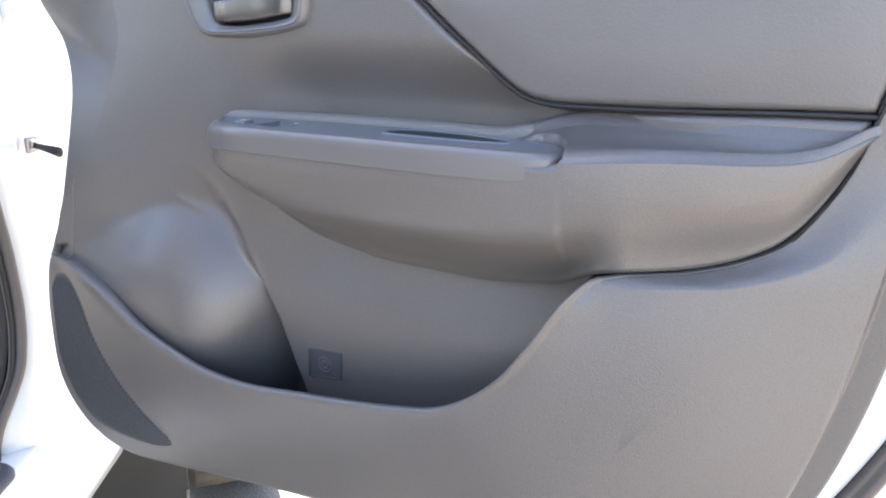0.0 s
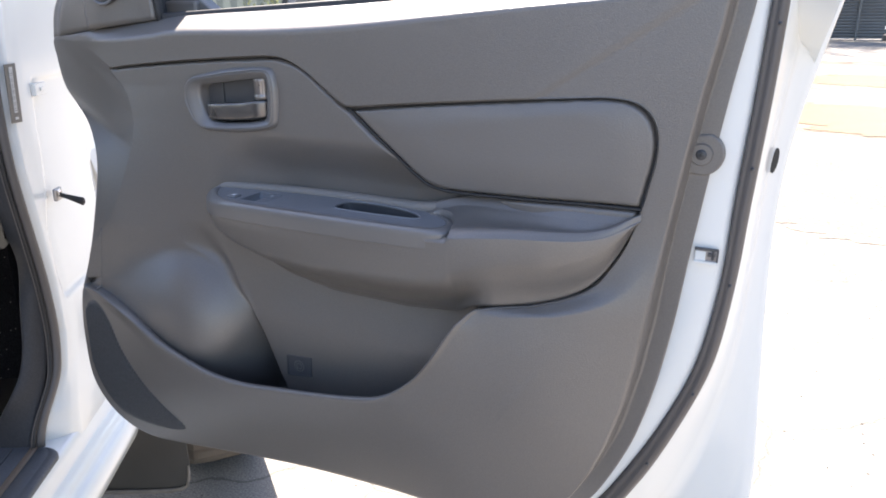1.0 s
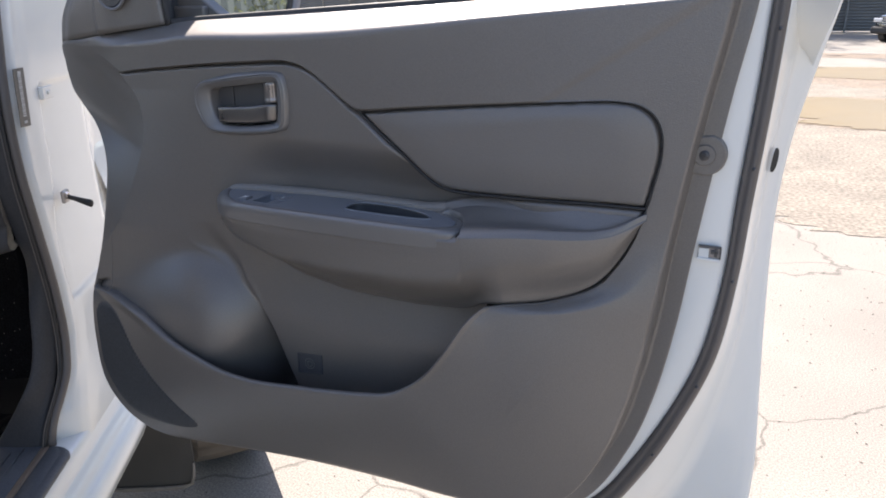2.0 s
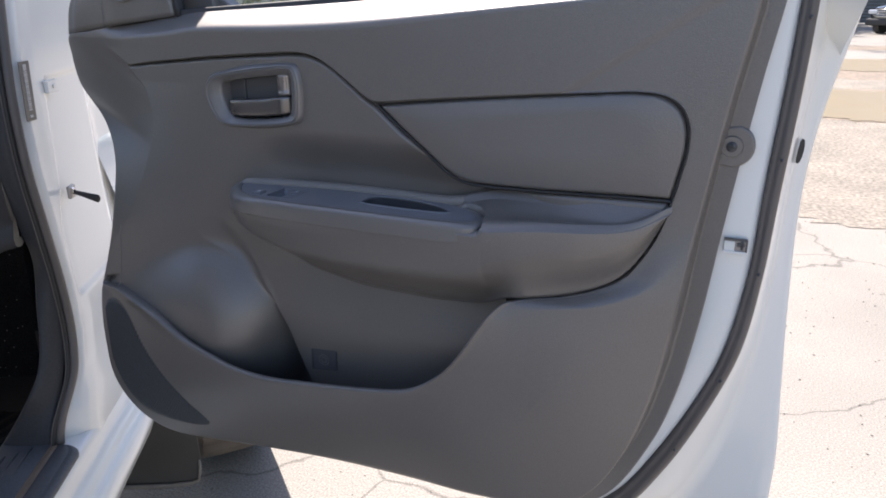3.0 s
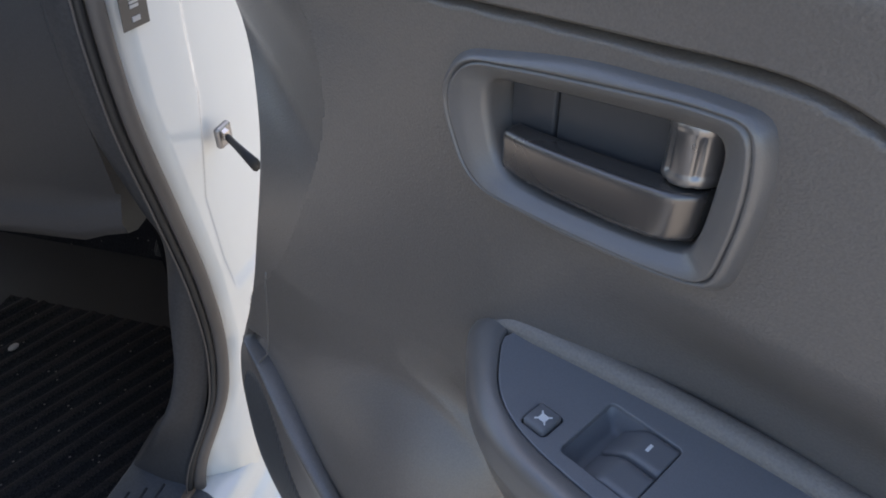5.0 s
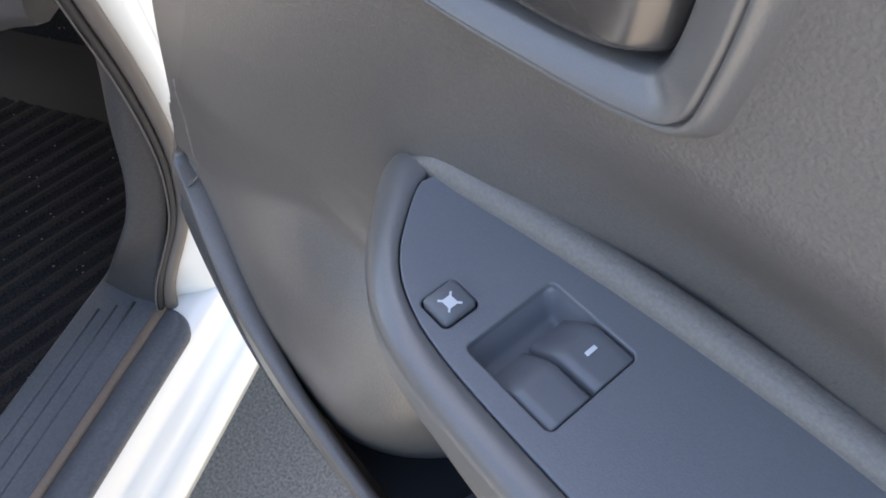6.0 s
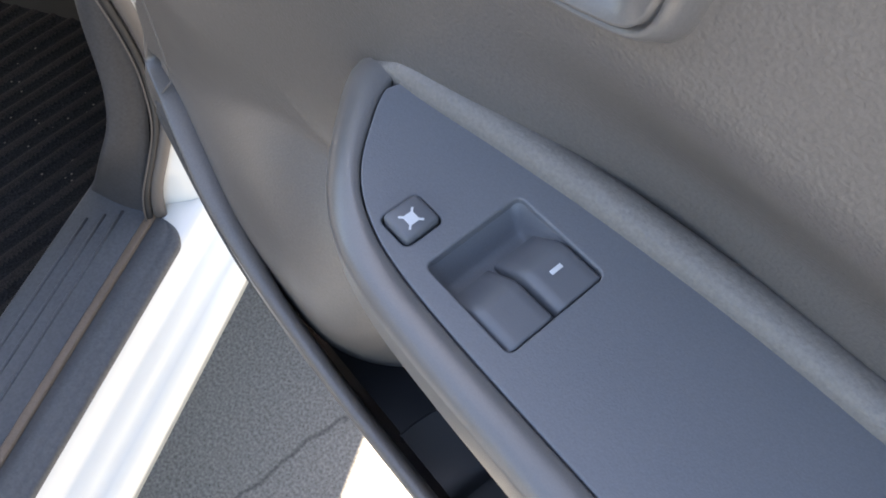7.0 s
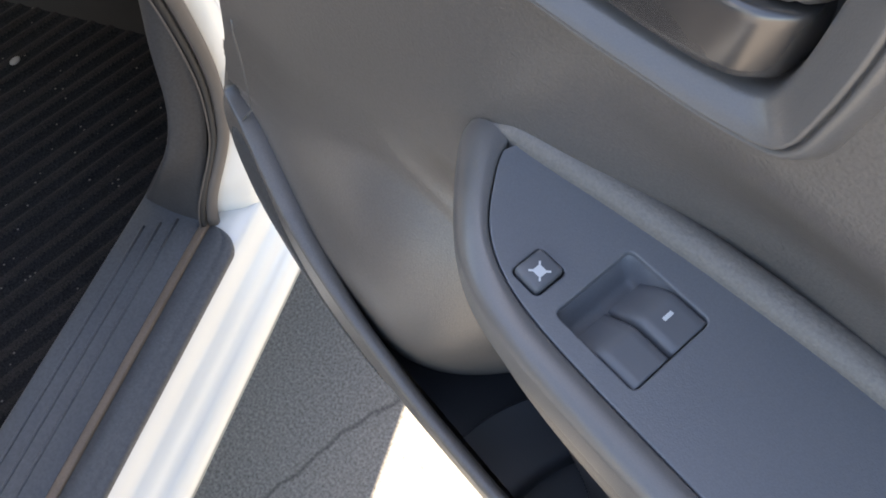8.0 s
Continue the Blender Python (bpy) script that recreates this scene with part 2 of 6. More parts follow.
# ---- the ground ----
def ground_material():
    m = material("pale_gravelly_concrete", (0.205, 0.191, 0.170), 0.85, vary=0.28, scale=1.3, grain=0.36, grain_scale=170, bump=0.9, bump_scale=70)
    nt = m.node_tree
    n, ln = nt.nodes, nt.links
    b = n["Principled BSDF"]
    src = b.inputs["Base Color"].links[0].from_socket
    co = n["Texture Coordinate"]
    vor = n.new("ShaderNodeTexVoronoi")
    vor.inputs["Scale"].default_value = 105
    ln.new(co.outputs["Object"], vor.inputs["Vector"])
    sp = n.new("ShaderNodeMapRange")
    sp.inputs[1].default_value, sp.inputs[2].default_value = 0.10, 0.20
    sp.inputs[3].default_value, sp.inputs[4].default_value = 0.58, 1.0
    ln.new(vor.outputs["Distance"], sp.inputs[0])
    patch = n.new("ShaderNodeTexNoise")
    patch.inputs["Scale"].default_value = 9
    ln.new(co.outputs["Object"], patch.inputs["Vector"])
    pm = n.new("ShaderNodeMapRange")
    pm.inputs[1].default_value, pm.inputs[2].default_value = 0.30, 0.55
    ln.new(patch.outputs["Fac"], pm.inputs[0])
    mixv = n.new("ShaderNodeMix")
    mixv.inputs[2].default_value = 1.0
    ln.new(pm.outputs[0], mixv.inputs[0])
    ln.new(sp.outputs[0], mixv.inputs[3])
    mul = n.new("ShaderNodeVectorMath")
    mul.operation = "SCALE"
    ln.new(src, mul.inputs[0])
    ln.new(mixv.outputs[0], mul.inputs["Scale"])
    crack = n.new("ShaderNodeTexVoronoi")
    crack.feature = "DISTANCE_TO_EDGE"
    crack.inputs["Scale"].default_value = 0.9
    warp = n.new("ShaderNodeTexNoise")
    warp.inputs["Scale"].default_value = 5
    warp.inputs["Detail"].default_value = 8
    ln.new(co.outputs["Object"], warp.inputs["Vector"])
    add = n.new("ShaderNodeMix")
    add.data_type = "VECTOR"
    add.inputs[0].default_value = 0.12
    ln.new(co.outputs["Object"], add.inputs[4])
    ln.new(warp.outputs["Color"], add.inputs[5])
    ln.new(add.outputs[1], crack.inputs["Vector"])
    cm = n.new("ShaderNodeMapRange")
    cm.inputs[1].default_value, cm.inputs[2].default_value = 0.001, 0.006
    cm.inputs[3].default_value, cm.inputs[4].default_value = 0.55, 1.0
    ln.new(crack.outputs["Distance"], cm.inputs[0])
    mul2 = n.new("ShaderNodeVectorMath")
    mul2.operation = "SCALE"
    ln.new(mul.outputs[0], mul2.inputs[0])
    ln.new(cm.outputs[0], mul2.inputs["Scale"])
    ln.new(mul2.outputs[0], b.inputs["Base Color"])
    return m


GROUND = ground_material()
mesh("ground", [(-400, -400, 0), (400, -400, 0), (400, 400, 0), (-400, 400, 0)], [(0, 1, 2, 3)], GROUND, smooth=False)
tagged(bpy.data.objects["ground"], "pale dusty gravelly concrete yard with fine cracks", "ground", kind="structure")

# ---- the open front door: x runs along it from the hinges, y through it to the outside ----
door = thing("car_door", "open white front door of a pickup truck with charcoal trim", "car door", (0.15, 0.1, 0.9))
DOOR_AT = Vector(door.location)


def hang(ob, parent=door):
    """Keeps a part where it was built, under the door."""
    ob.parent = parent
    ob.matrix_parent_inverse = Matrix.Translation(-DOOR_AT) if parent == door else Matrix()
    return ob




def belt(x):
    return 1.367 + 0.052 * (np.asarray(x, float) - 0.37)


# inner border of the trim carrier: x, z, y, groove (1) or plain bend (0), pocket lip (1)
INNER = [
    (0.298, 1.292, 0.013, 0.7, 0), (0.382, 1.301, 0.012, 1, 0), (0.453, 1.307, 0.012, 1, 0), (0.546, 1.313, 0.012, 1, 0), (0.605, 1.315, 0.012, 1, 0),
    (0.635, 1.308, 0.012, 1, 0), (0.655, 1.297, 0.012, 1, 0), (0.681, 1.278, 0.012, 1, 0), (0.712, 1.2565, 0.012, 1, 0), (0.726, 1.2555, 0.012, 1, 0),
    (0.781, 1.261, 0.012, 1, 0), (0.914, 1.273, 0.012, 1, 0), (1.001, 1.280, 0.012, 1, 0), (1.054, 1.283, 0.012, 1, 0), (1.080, 1.279, 0.012, 1, 0),
    (1.096, 1.268, 0.012, 1, 0), (1.105, 1.249, 0.012, 1, 0), (1.106, 1.222, 0.012, 1, 0), (1.101, 1.193, 0.012, 1, 0), (1.095, 1.165, 0.012, 1, 0),
    (1.083, 1.124, 0.010, 1, 0), (1.069, 1.096, 0.006, 1, 0), (1.049, 1.069, 0.000, 1, 0), (1.021, 1.053, -0.007, 1, 0), (0.990, 1.043, -0.015, 1, 0),
    (0.959, 1.038, -0.024, 1, 0.1), (0.930, 1.034, -0.034, 1, 0.4), (0.905, 1.022, -0.044, 1, 0.9), (0.888, 1.000, -0.054, 1, 1), (0.868, 0.966, -0.060, 1, 1),
    (0.843, 0.932, -0.061, 1, 1), (0.815, 0.908, -0.062, 1, 1), (0.786, 0.892, -0.062, 1, 1), (0.750, 0.883, -0.062, 1, 1), (0.683, 0.872, -0.062, 1, 1),
    (0.629, 0.865, -0.062, 1, 1), (0.552, 0.856, -0.062, 1, 1), (0.492, 0.859, -0.062, 1, 1), (0.442, 0.871, -0.061, 1, 1), (0.390, 0.888, -0.060, 1, 1),
    (0.335, 0.914, -0.056, 1, 1), (0.285, 0.926, -0.046, 1, 1), (0.238, 0.933, -0.034, 1, 1), (0.212, 0.9325, -0.0285, 1, 1), (0.1945, 0.9335, -0.0245, 0.6, 1), (0.1965, 0.9455, -0.018, 0, 0.3), (0.203, 0.967, -0.014, 0, 0),
    (0.214, 0.998, -0.010, 0, 0), (0.272, 1.064, 0.0165, 0, 0), (0.315, 1.149, 0.0165, 0, 0), (0.330, 1.209, 0.0165, 0, 0), (0.318, 1.252, 0.0165, 0, 0), (0.294, 1.279, 0.016, 0, 0),
]
# outer border: x, z, y of the field before the edge, y at the edge, width of the rounding
OUTER = [
    (0.120, 1.300, 0.046, 0.052, 0.010), (0.137, 1.332, 0.034, 0.038, 0.010), (0.190, 1.3385, 0.0240, 0.029, 0.022), (0.237, 1.344, 0.0160, 0.024, 0.034), (0.285, 1.3505, 0.0125, 0.034, 0.038), (0.325, 1.3565, 0.0110, 0.045, 0.040), (0.366, 1.3625, 0.0105, 0.052, 0.040), (0.402, 1.3685, 0.010, 0.055, 0.040), (0.600, 1.379, 0.010, 0.055, 0.040),
    (0.900, 1.3945, 0.0115, 0.055, 0.040), (1.120, 1.406, 0.012, 0.055, 0.040), (1.165, 1.4085, 0.012, 0.054, 0.038), (1.1845, 1.4075, 0.012, 0.043, 0.026), (1.1838, 1.385, 0.012, 0.042, 0.026), (1.171, 1.298, 0.012, 0.042, 0.024),
    (1.161, 1.220, 0.0125, 0.042, 0.024), (1.149, 1.118, 0.013, 0.042, 0.024), (1.137, 1.008, 0.010, 0.042, 0.026), (1.120, 0.910, 0.004, 0.040, 0.028), (1.098, 0.837, -0.004, 0.036, 0.032),
    (1.052, 0.752, -0.012, 0.031, 0.036), (1.000, 0.716, -0.018, 0.031, 0.04), (0.900, 0.702, -0.024, 0.020, 0.04), (0.780, 0.700, -0.028, 0.010, 0.04), (0.640, 0.694, -0.032, 0.005, 0.04),
    (0.500, 0.682, -0.036, 0.0, 0.04), (0.390, 0.670, -0.038, 0.0, 0.04), (0.308, 0.665, -0.038, 0.0, 0.035), (0.253, 0.675, -0.036, 0.0, 0.03), (0.209, 0.700, -0.034, 0.0, 0.025),
    (0.175, 0.748, -0.032, 0.0, 0.02), (0.169, 0.826, -0.031, 0.0, 0.018), (0.178, 0.905, -0.030, -0.004, 0.014), (0.1835, 0.931, -0.0255, -0.012, 0.010), (0.189, 0.962, -0.015, -0.006, 0.010),
    (0.199, 0.995, -0.010, -0.003, 0.010), (0.210, 1.025, -0.009, -0.002, 0.010), (0.219, 1.060, -0.007, 0.001, 0.012), (0.225, 1.100, -0.002, 0.008, 0.014), (0.224, 1.140, 0.007, 0.018, 0.014),
    (0.206, 1.175, 0.022, 0.034, 0.012), (0.172, 1.205, 0.042, 0.052, 0.010), (0.136, 1.228, 0.056, 0.060, 0.010), (0.118, 1.255, 0.054, 0.060, 0.010),
]
CENTRE = np.array([0.66, 1.08])


def by_angle(points, n):
    """A closed border as rows at n even angles round the trim's centre."""
    c = spline(points, 2400, closed=True)
    a = np.unwrap(np.arctan2(c[:, 1] - CENTRE[1], c[:, 0] - CENTRE[0]))
    if a[-1] < a[0]:
        a, c = a[::-1], c[::-1]
    a = np.maximum.accumulate(a)
    a3 = np.r_[a - 2 * np.pi, a, a + 2 * np.pi]
    c3 = np.vstack([c, c, c])
    w = np.linspace(0, 2 * np.pi, n, endpoint=False)
    return np.stack([np.interp(w, a3, c3[:, k]) for k in range(c.shape[1])], 1)


NA = 900
inner, outer = by_angle(INNER, NA), by_angle(OUTER, NA)


def back_y(x, z):
    """Depth of the inner wall: handle panel, hollow over the armrest, speaker bulge, pocket's back."""
    y = np.full(np.shape(x), 0.016)
    y = y + 0.029 * ease(1.215, 1.15, z) * ease(0.92, 1.05, z) * ease(0.47, 0.62, x) * ease(0.99, 0.80, x)
    # towards the hinges the wall swells forward, more and more as it goes down
    flank = np.interp(z, [0.93, 0.965, 1.0, 1.05, 1.11, 1.14, 1.17, 1.22, 1.27], [0.034, 0.031, 0.029, 0.028, 0.022, 0.018, 0.013, 0.005, 0.0])
    swell = flank * ease(0.49, 0.27, x)
    # the speaker dome: a drum with a rolled edge, long towards the hinges
    dx, dz = x - 0.402, z - 0.876
    u = dx / np.where(dx > 0, 0.134, 0.23)
    v = dz / np.where(dz > 0, 0.150 - 0.02 * ease(0.0, -0.15, dx), 0.18)
    soft = 0.018 + 0.11 * ease(0.02, -0.13, dx)
    q = 1 - (u * u + v * v) ** (1.45 - 0.4 * ease(0.02, -0.13, dx))
    rise = np.clip(0.5 * (q + np.sqrt(q * q + soft)) / (0.5 + 0.5 * np.sqrt(1 + soft)), 0, 1)
    # a deep hollow lies between the dome and the slanting fold, shallower and softer as it rises
    fold = np.interp(z, [0.70, 0.816, 0.90, 0.943, 0.985, 1.06], [0.630, 0.580, 0.543, 0.521, 0.498, 0.462])
    depth = np.interp(z, [0.84, 0.88, 0.93, 0.98, 1.03, 1.07], [0.060, 0.052, 0.034, 0.020, 0.009, 0.0])
    blur = np.interp(z, [0.86, 0.95, 1.06], [0.005, 0.014, 0.040])
    deep = depth * ease(0.37, 0.46, x) * ease(fold + 0.2 * blur, fold - blur, x)
    dome = deep - (0.061 + deep) * rise
    hump = np.where(dome > 0, dome, 0) - (np.abs(np.minimum(dome, 0)) ** 3 + swell ** 3) ** (1 / 3)
    return y + hump - 0.004 * ease(0.98, 0.88, z) * ease(0.52, 0.6, x) + 0.006 * ease(0.84, 0.76, z)


plain = (1 - np.clip(inner[:, 3], 0, 1)) * (1 - np.clip(inner[:, 4], 0, 1))
inner[:, 2] += plain * (back_y(inner[:, 0], inner[:, 1]) + 0.0006 - inner[:, 2])


def build_carrier():
    way = outer[:, :2] - inner[:, :2]
    length = np.linalg.norm(way, axis=1)
    unit = way / (length[:, None] + 1e-9)
    lip, groove = np.clip(inner[:, 4], 0, 1), np.clip(inner[:, 3], 0, 1)
    # away from the lip its depth spreads evenly between both borders, so that no ridge runs out from the corners
    blend = np.maximum(ease(0.98, 0.86, outer[:, 1]), ease(1.16, 1.03, outer[:, 1]) * (outer[:, 0] > 0.8))
    both = np.vstack([inner[:, :3], outer[:, :3]])
    both = both[both[:, 1] < 1.12]

    def terms(p):
        a, b = (p[:, 0] - 0.65) / 0.5, (p[:, 1] - 0.85) / 0.25
        return np.stack([a ** i * b ** j for i in range(5) for j in range(5 - i) if j < 4], 1)

    coef = np.linalg.lstsq(terms(both), both[:, 2], rcond=None)[0]
    off_in, off_out = inner[:, 2] - terms(inner) @ coef, outer[:, 2] - terms(outer) @ coef

    win = np.hanning(163)[1:-1] / np.hanning(163).sum()
    off_soft = np.convolve(np.r_[off_in[-80:], off_in, off_in[:80]], win, "valid")
    flange = np.where(outer[:, 1] > 1.36, ease(1.160, 1.182, outer[:, 0]), ease(0.93, 1.09, outer[:, 0]))
    rows = []
    # behind the border: back into the groove, or down the inside of the pocket wall
    for dr_l, dy_l, dr_g, dy_g in ((0.115, 0.022, -0.001, 0.012), (0.014, 0.0125, -0.001, 0.009), (0.006, 0.0105, -0.0002, 0.007), (0.0030, 0.0080, 0.0006, 0.0045), (0.0022, 0.0045, 0.0014, 0.0022), (0.0038, 0.0014, 0.0028, 0.0005)):
        dr = np.minimum(lip * dr_l + (1 - lip) * dr_g, length * 0.8)
        dy = lip * dy_l * (1 + 0.9 * ease(0.44, 0.29, inner[:, 0])) + (1 - lip) * dy_g * groove
        p = inner[:, :2] + unit * dr[:, None]
        rows.append(np.stack([p[:, 0], inner[:, 2] + dy, p[:, 1]], 1))
    start = 0.0035 * (0.4 + 1.3 * lip)
    field, edge, width = outer[:, 2], outer[:, 3], np.minimum(outer[:, 4], length * 0.85)
    for k, s in enumerate(np.r_[np.linspace(0, 0.60, 28), np.linspace(0.62, 1, 44)]):
        r = start + (np.maximum(length - start, 1e-4)) * s
        p = inner[:, :2] + unit * r[:, None]
        lin = np.clip(r / np.maximum(length - width * 0.5, 1e-4), 0, 1)
        t = ease(0, 1, lin) * (1 - plain) + lin * plain
        y = inner[:, 2] * (1 - t) + field * t
        sheet = terms(p) @ coef + (off_in * (1 - ease(0.0, 0.04, r)) + off_soft * ease(0.0, 0.04, r)) * (1 - np.clip(r / (0.075 + 0.09 * (1 - lip)), 0, 1) ** 1.5) ** 1.5 + off_out * ease(0.35, 1.0, s)
        y = y + (sheet - y) * blend
        q = np.clip((r - (length - width)) / (width + 1e-9), 0, 1)
        round_f = 1 - np.sqrt(np.clip(1 - q * q, 0, 1))
        slope_f = ((q - 0.25) + np.sqrt((q - 0.25) ** 2 + 0.008)) / 1.51
        slope_f = np.clip(slope_f - 0.014 * (1 - q), 0, 1)
        bev = np.where(outer[:, 1] > 1.3, ease(0.0, 0.016, edge - field), ease(0.02, 0.034, edge - field)) * 0.92
        y = y + (edge - y) * (round_f * (1 - bev) + slope_f * bev) * (1 - flange)
        # on the latch side a crease, a short drop and a flat flange
        qf = np.clip((r - (length - 0.028)) / 0.028, 0, 1)
        y = y + (edge - y) * (0.05 * ease(-0.6, 0.02, qf) + 0.95 * ease(0.0, 0.24, qf)) * flange
        rows.append(np.stack([p[:, 0], y, p[:, 1]], 1))
    last = rows[-1].copy()
    last[:, 1] += 0.02 + 0.05 * ease(1.30, 1.20, outer[:, 1])
    rows.append(last)
    v = np.array(rows)
    return hang(mesh("trim_carrier", v.reshape(-1, 3), quads(len(rows), NA, close_c=True), TRIM))


carrier = build_carrier()

# the diagonal crease between the handle panel and the padded insert
DIAG = spline([(0.700, 1.266), (0.716, 1.254), (0.752, 1.224), (0.781, 1.201), (0.810, 1.178), (0.831, 1.165), (0.852, 1.160), (0.919, 1.1595), (0.981, 1.161), (1.039, 1.163), (1.110, 1.164)], 500)


def near_curve(x, z, c):
    """Distance to a polyline of points, and the index of its nearest point."""
    best, idx = np.full(x.shape, 9.0), np.zeros(x.shape, int)
    for i in range(0, len(c)):
        dd = np.hypot(x - c[i, 0], z - c[i, 1])
        m = dd < best
        best[m], idx[m] = dd[m], i
    return best, idx


BEZ_OUT = spline([(0.4393, 1.2567), (0.4433, 1.2697), (0.4543, 1.2800), (0.480, 1.2857), (0.537, 1.2937), (0.5757, 1.2977), (0.5927, 1.2958), (0.5985, 1.2787), (0.5975, 1.243), (0.5932, 1.227), (0.5787, 1.2215), (0.538, 1.2172), (0.502, 1.2150), (0.468, 1.2152), (0.455, 1.2220), (0.4455, 1.2370)], 120, closed=True)
BEZ_IN = spline([(0.4605, 1.2585), (0.4625, 1.2690), (0.4685, 1.2735), (0.487, 1.2765), (0.530, 1.2820), (0.5695, 1.2860), (0.5805, 1.2860), (0.5840, 1.2815), (0.5845, 1.2645), (0.5825, 1.2410), (0.5785, 1.2312), (0.5665, 1.2280), (0.532, 1.2232), (0.496, 1.2212), (0.477, 1.2235), (0.4680, 1.2325), (0.4635, 1.2445)], 120, closed=True)


def match(a, b):
    """Turns loop b so that it starts beside loop a."""
    k = np.argmin(np.hypot(*(b - a[0]).T))
    return np.roll(b, -k, axis=0)


def within(x, z, loop):
    """Which points lie inside a closed outline."""
    hit = np.zeros(x.shape, bool)
    for a, b in zip(loop, np.roll(loop, -1, axis=0)):
        if a[1] != b[1]:
            hit ^= ((a[1] > z) != (b[1] > z)) & (x < (b[0] - a[0]) * (z - a[1]) / (b[1] - a[1]) + a[0])
    return hit


def build_wall():
    x, z = np.meshgrid(np.arange(0.185, 1.122, 0.0024), np.arange(0.715, 1.328, 0.0024))
    ang = np.mod(np.arctan2(z - CENTRE[1], x - CENTRE[0]), 2 * np.pi)
    k = ang / (2 * np.pi) * NA
    k0 = np.floor(k).astype(int) % NA
    fr = k - np.floor(k)
    ring = np.hypot(inner[:, 0] - CENTRE[0], inner[:, 1] - CENTRE[1])
    rim = ring[k0] * (1 - fr) + ring[(k0 + 1) % NA] * fr
    inside = rim - np.hypot(x - CENTRE[0], z - CENTRE[1])
    groove = np.clip(inner[k0, 3], 0, 1) * (1 - np.clip(inner[k0, 4], 0, 1))
    lip = np.clip(inner[k0, 4], 0, 1)
    dd, idx = near_curve(x, z, DIAG)
    nxt = np.minimum(idx + 1, len(DIAG) - 1)
    prv = np.maximum(idx - 1, 0)
    tx, tz = DIAG[nxt, 0] - DIAG[prv, 0], DIAG[nxt, 1] - DIAG[prv, 1]
    side = tx * (z - DIAG[idx, 1]) - tz * (x - DIAG[idx, 0])
    padded = (side > 0) & (x > 0.7)
    y = back_y(x, z)
    # the insert is a pillow, drawn in along its welted border
    ins = np.clip(inside, 0, 1)
    pad = dd * ins / np.sqrt(dd * dd + ins * ins + 1e-9)
    # behind the pocket's lip the wall stays clear of it
    clear = inner[k0, 2] + 0.010 - 0.45 * np.clip(inside - 0.002, 0, 1)
    y = np.where((lip > 0.3) & (x < 0.5), 0.5 * (y + clear + np.sqrt((y - clear) ** 2 + 0.00002)), y)
    y = np.where(padded, 0.016 - 0.0058 * ease(-0.012, 0.045, pad) + 0.0008 * np.sin(x * 31) * np.sin(z * 23), y)
    y = y + 0.013 * np.exp(-(dd / 0.0028) ** 2) * (x > 0.69)
    y = y + groove * 0.014 * (1 - ease(0.0004, 0.005, inside))
    keep_v = inside > np.where((lip > 0.3) & (x < 0.90), -0.17, -0.006)
    keep_v &= (z > 0.80) | (x < 0.86)
    keep_v &= ~within(x, z, BEZ_OUT * 0.55 + match(BEZ_OUT, BEZ_IN) * 0.45)
    rows, cols = x.shape
    for name, m, mat in (("door_panel", ~padded, TRIM), ("padded_insert", padded, PADDED)):
        ok = keep_v & m
        cell = keep_v[:-1, :-1] & keep_v[1:, :-1] & keep_v[:-1, 1:] & keep_v[1:, 1:] & m[:-1, :-1]
        ii, jj = np.nonzero(cell)
        a = ii * cols + jj
        f = np.stack([a, a + 1, a + cols + 1, a + cols], 1)
        used, f2 = np.unique(f, return_inverse=True)
        v = np.stack([x.ravel(), y.ravel(), z.ravel()], 1)[used]
        hang(mesh(name, v, f2.reshape(-1, 4).tolist(), mat))


build_wall()

# welt bead in the crease round the insert; below, a dark tube paints the crease's shade
WELT = spline([(0.716, 1.2535), (0.781, 1.2605), (0.914, 1.2725), (1.001, 1.2795), (1.054, 1.2825), (1.080, 1.2785), (1.0955, 1.2675), (1.1045, 1.249), (1.1055, 1.222), (1.1005, 1.193), (1.0945, 1.166)], 160)
hang(tube("welt", [(a, 0.0185, b) for a, b in WELT], 0.0016, RUBBER, sides=8))
hang(tube("crease_shade_tube", [(a, 0.0190, b) for a, b in DIAG[12:-14:3]], 0.0021, RUBBER, sides=8))


# ---- armrest ----
def lead_edge(x):
    """How far the armrest stands out, as y of its front edge."""
    return np.interp(x, [0.455, 0.463, 0.468, 0.479, 0.497, 0.513, 0.533, 0.557, 0.585, 0.65, 0.72, 0.80, 0.85, 0.878, 0.893, 0.93, 1.0, 1.04, 1.065, 1.083, 1.0975],
                     [0.03, 0.018, 0.008, -0.004, -0.023, -0.036, -0.0455, -0.0508, -0.0530, -0.0540, -0.0540, -0.0527, -0.0510, -0.0502, -0.0492, -0.0440, -0.030, -0.017, -0.006, 0.004, 0.0135])


def keel(x):
    """Height of the armrest's underside where it meets the wall."""
    return np.interp(x, [0.455, 0.48, 0.51, 0.55, 0.60, 0.68, 0.80, 0.88, 0.91, 0.93, 0.96, 0.99, 1.021, 1.049, 1.069, 1.083, 1.092, 1.10],
                     [1.118, 1.085, 1.055, 1.028, 1.008, 0.994, 0.992, 1.008, 1.028, 1.0355, 1.0395, 1.0445, 1.0545, 1.0705, 1.0975, 1.1255, 1.15, 1.16])


def tuck(x):
    """How far back the underside ends: at the wall, or against the carrier's border."""
    return np.interp(x, [0.80, 0.88, 0.93, 0.96, 0.99, 1.02, 1.05, 1.07, 1.09, 1.10], [0.020, 0.002, -0.028, -0.0200, -0.0115, -0.0035, 0.0035, 0.0095, 0.014, 0.016])


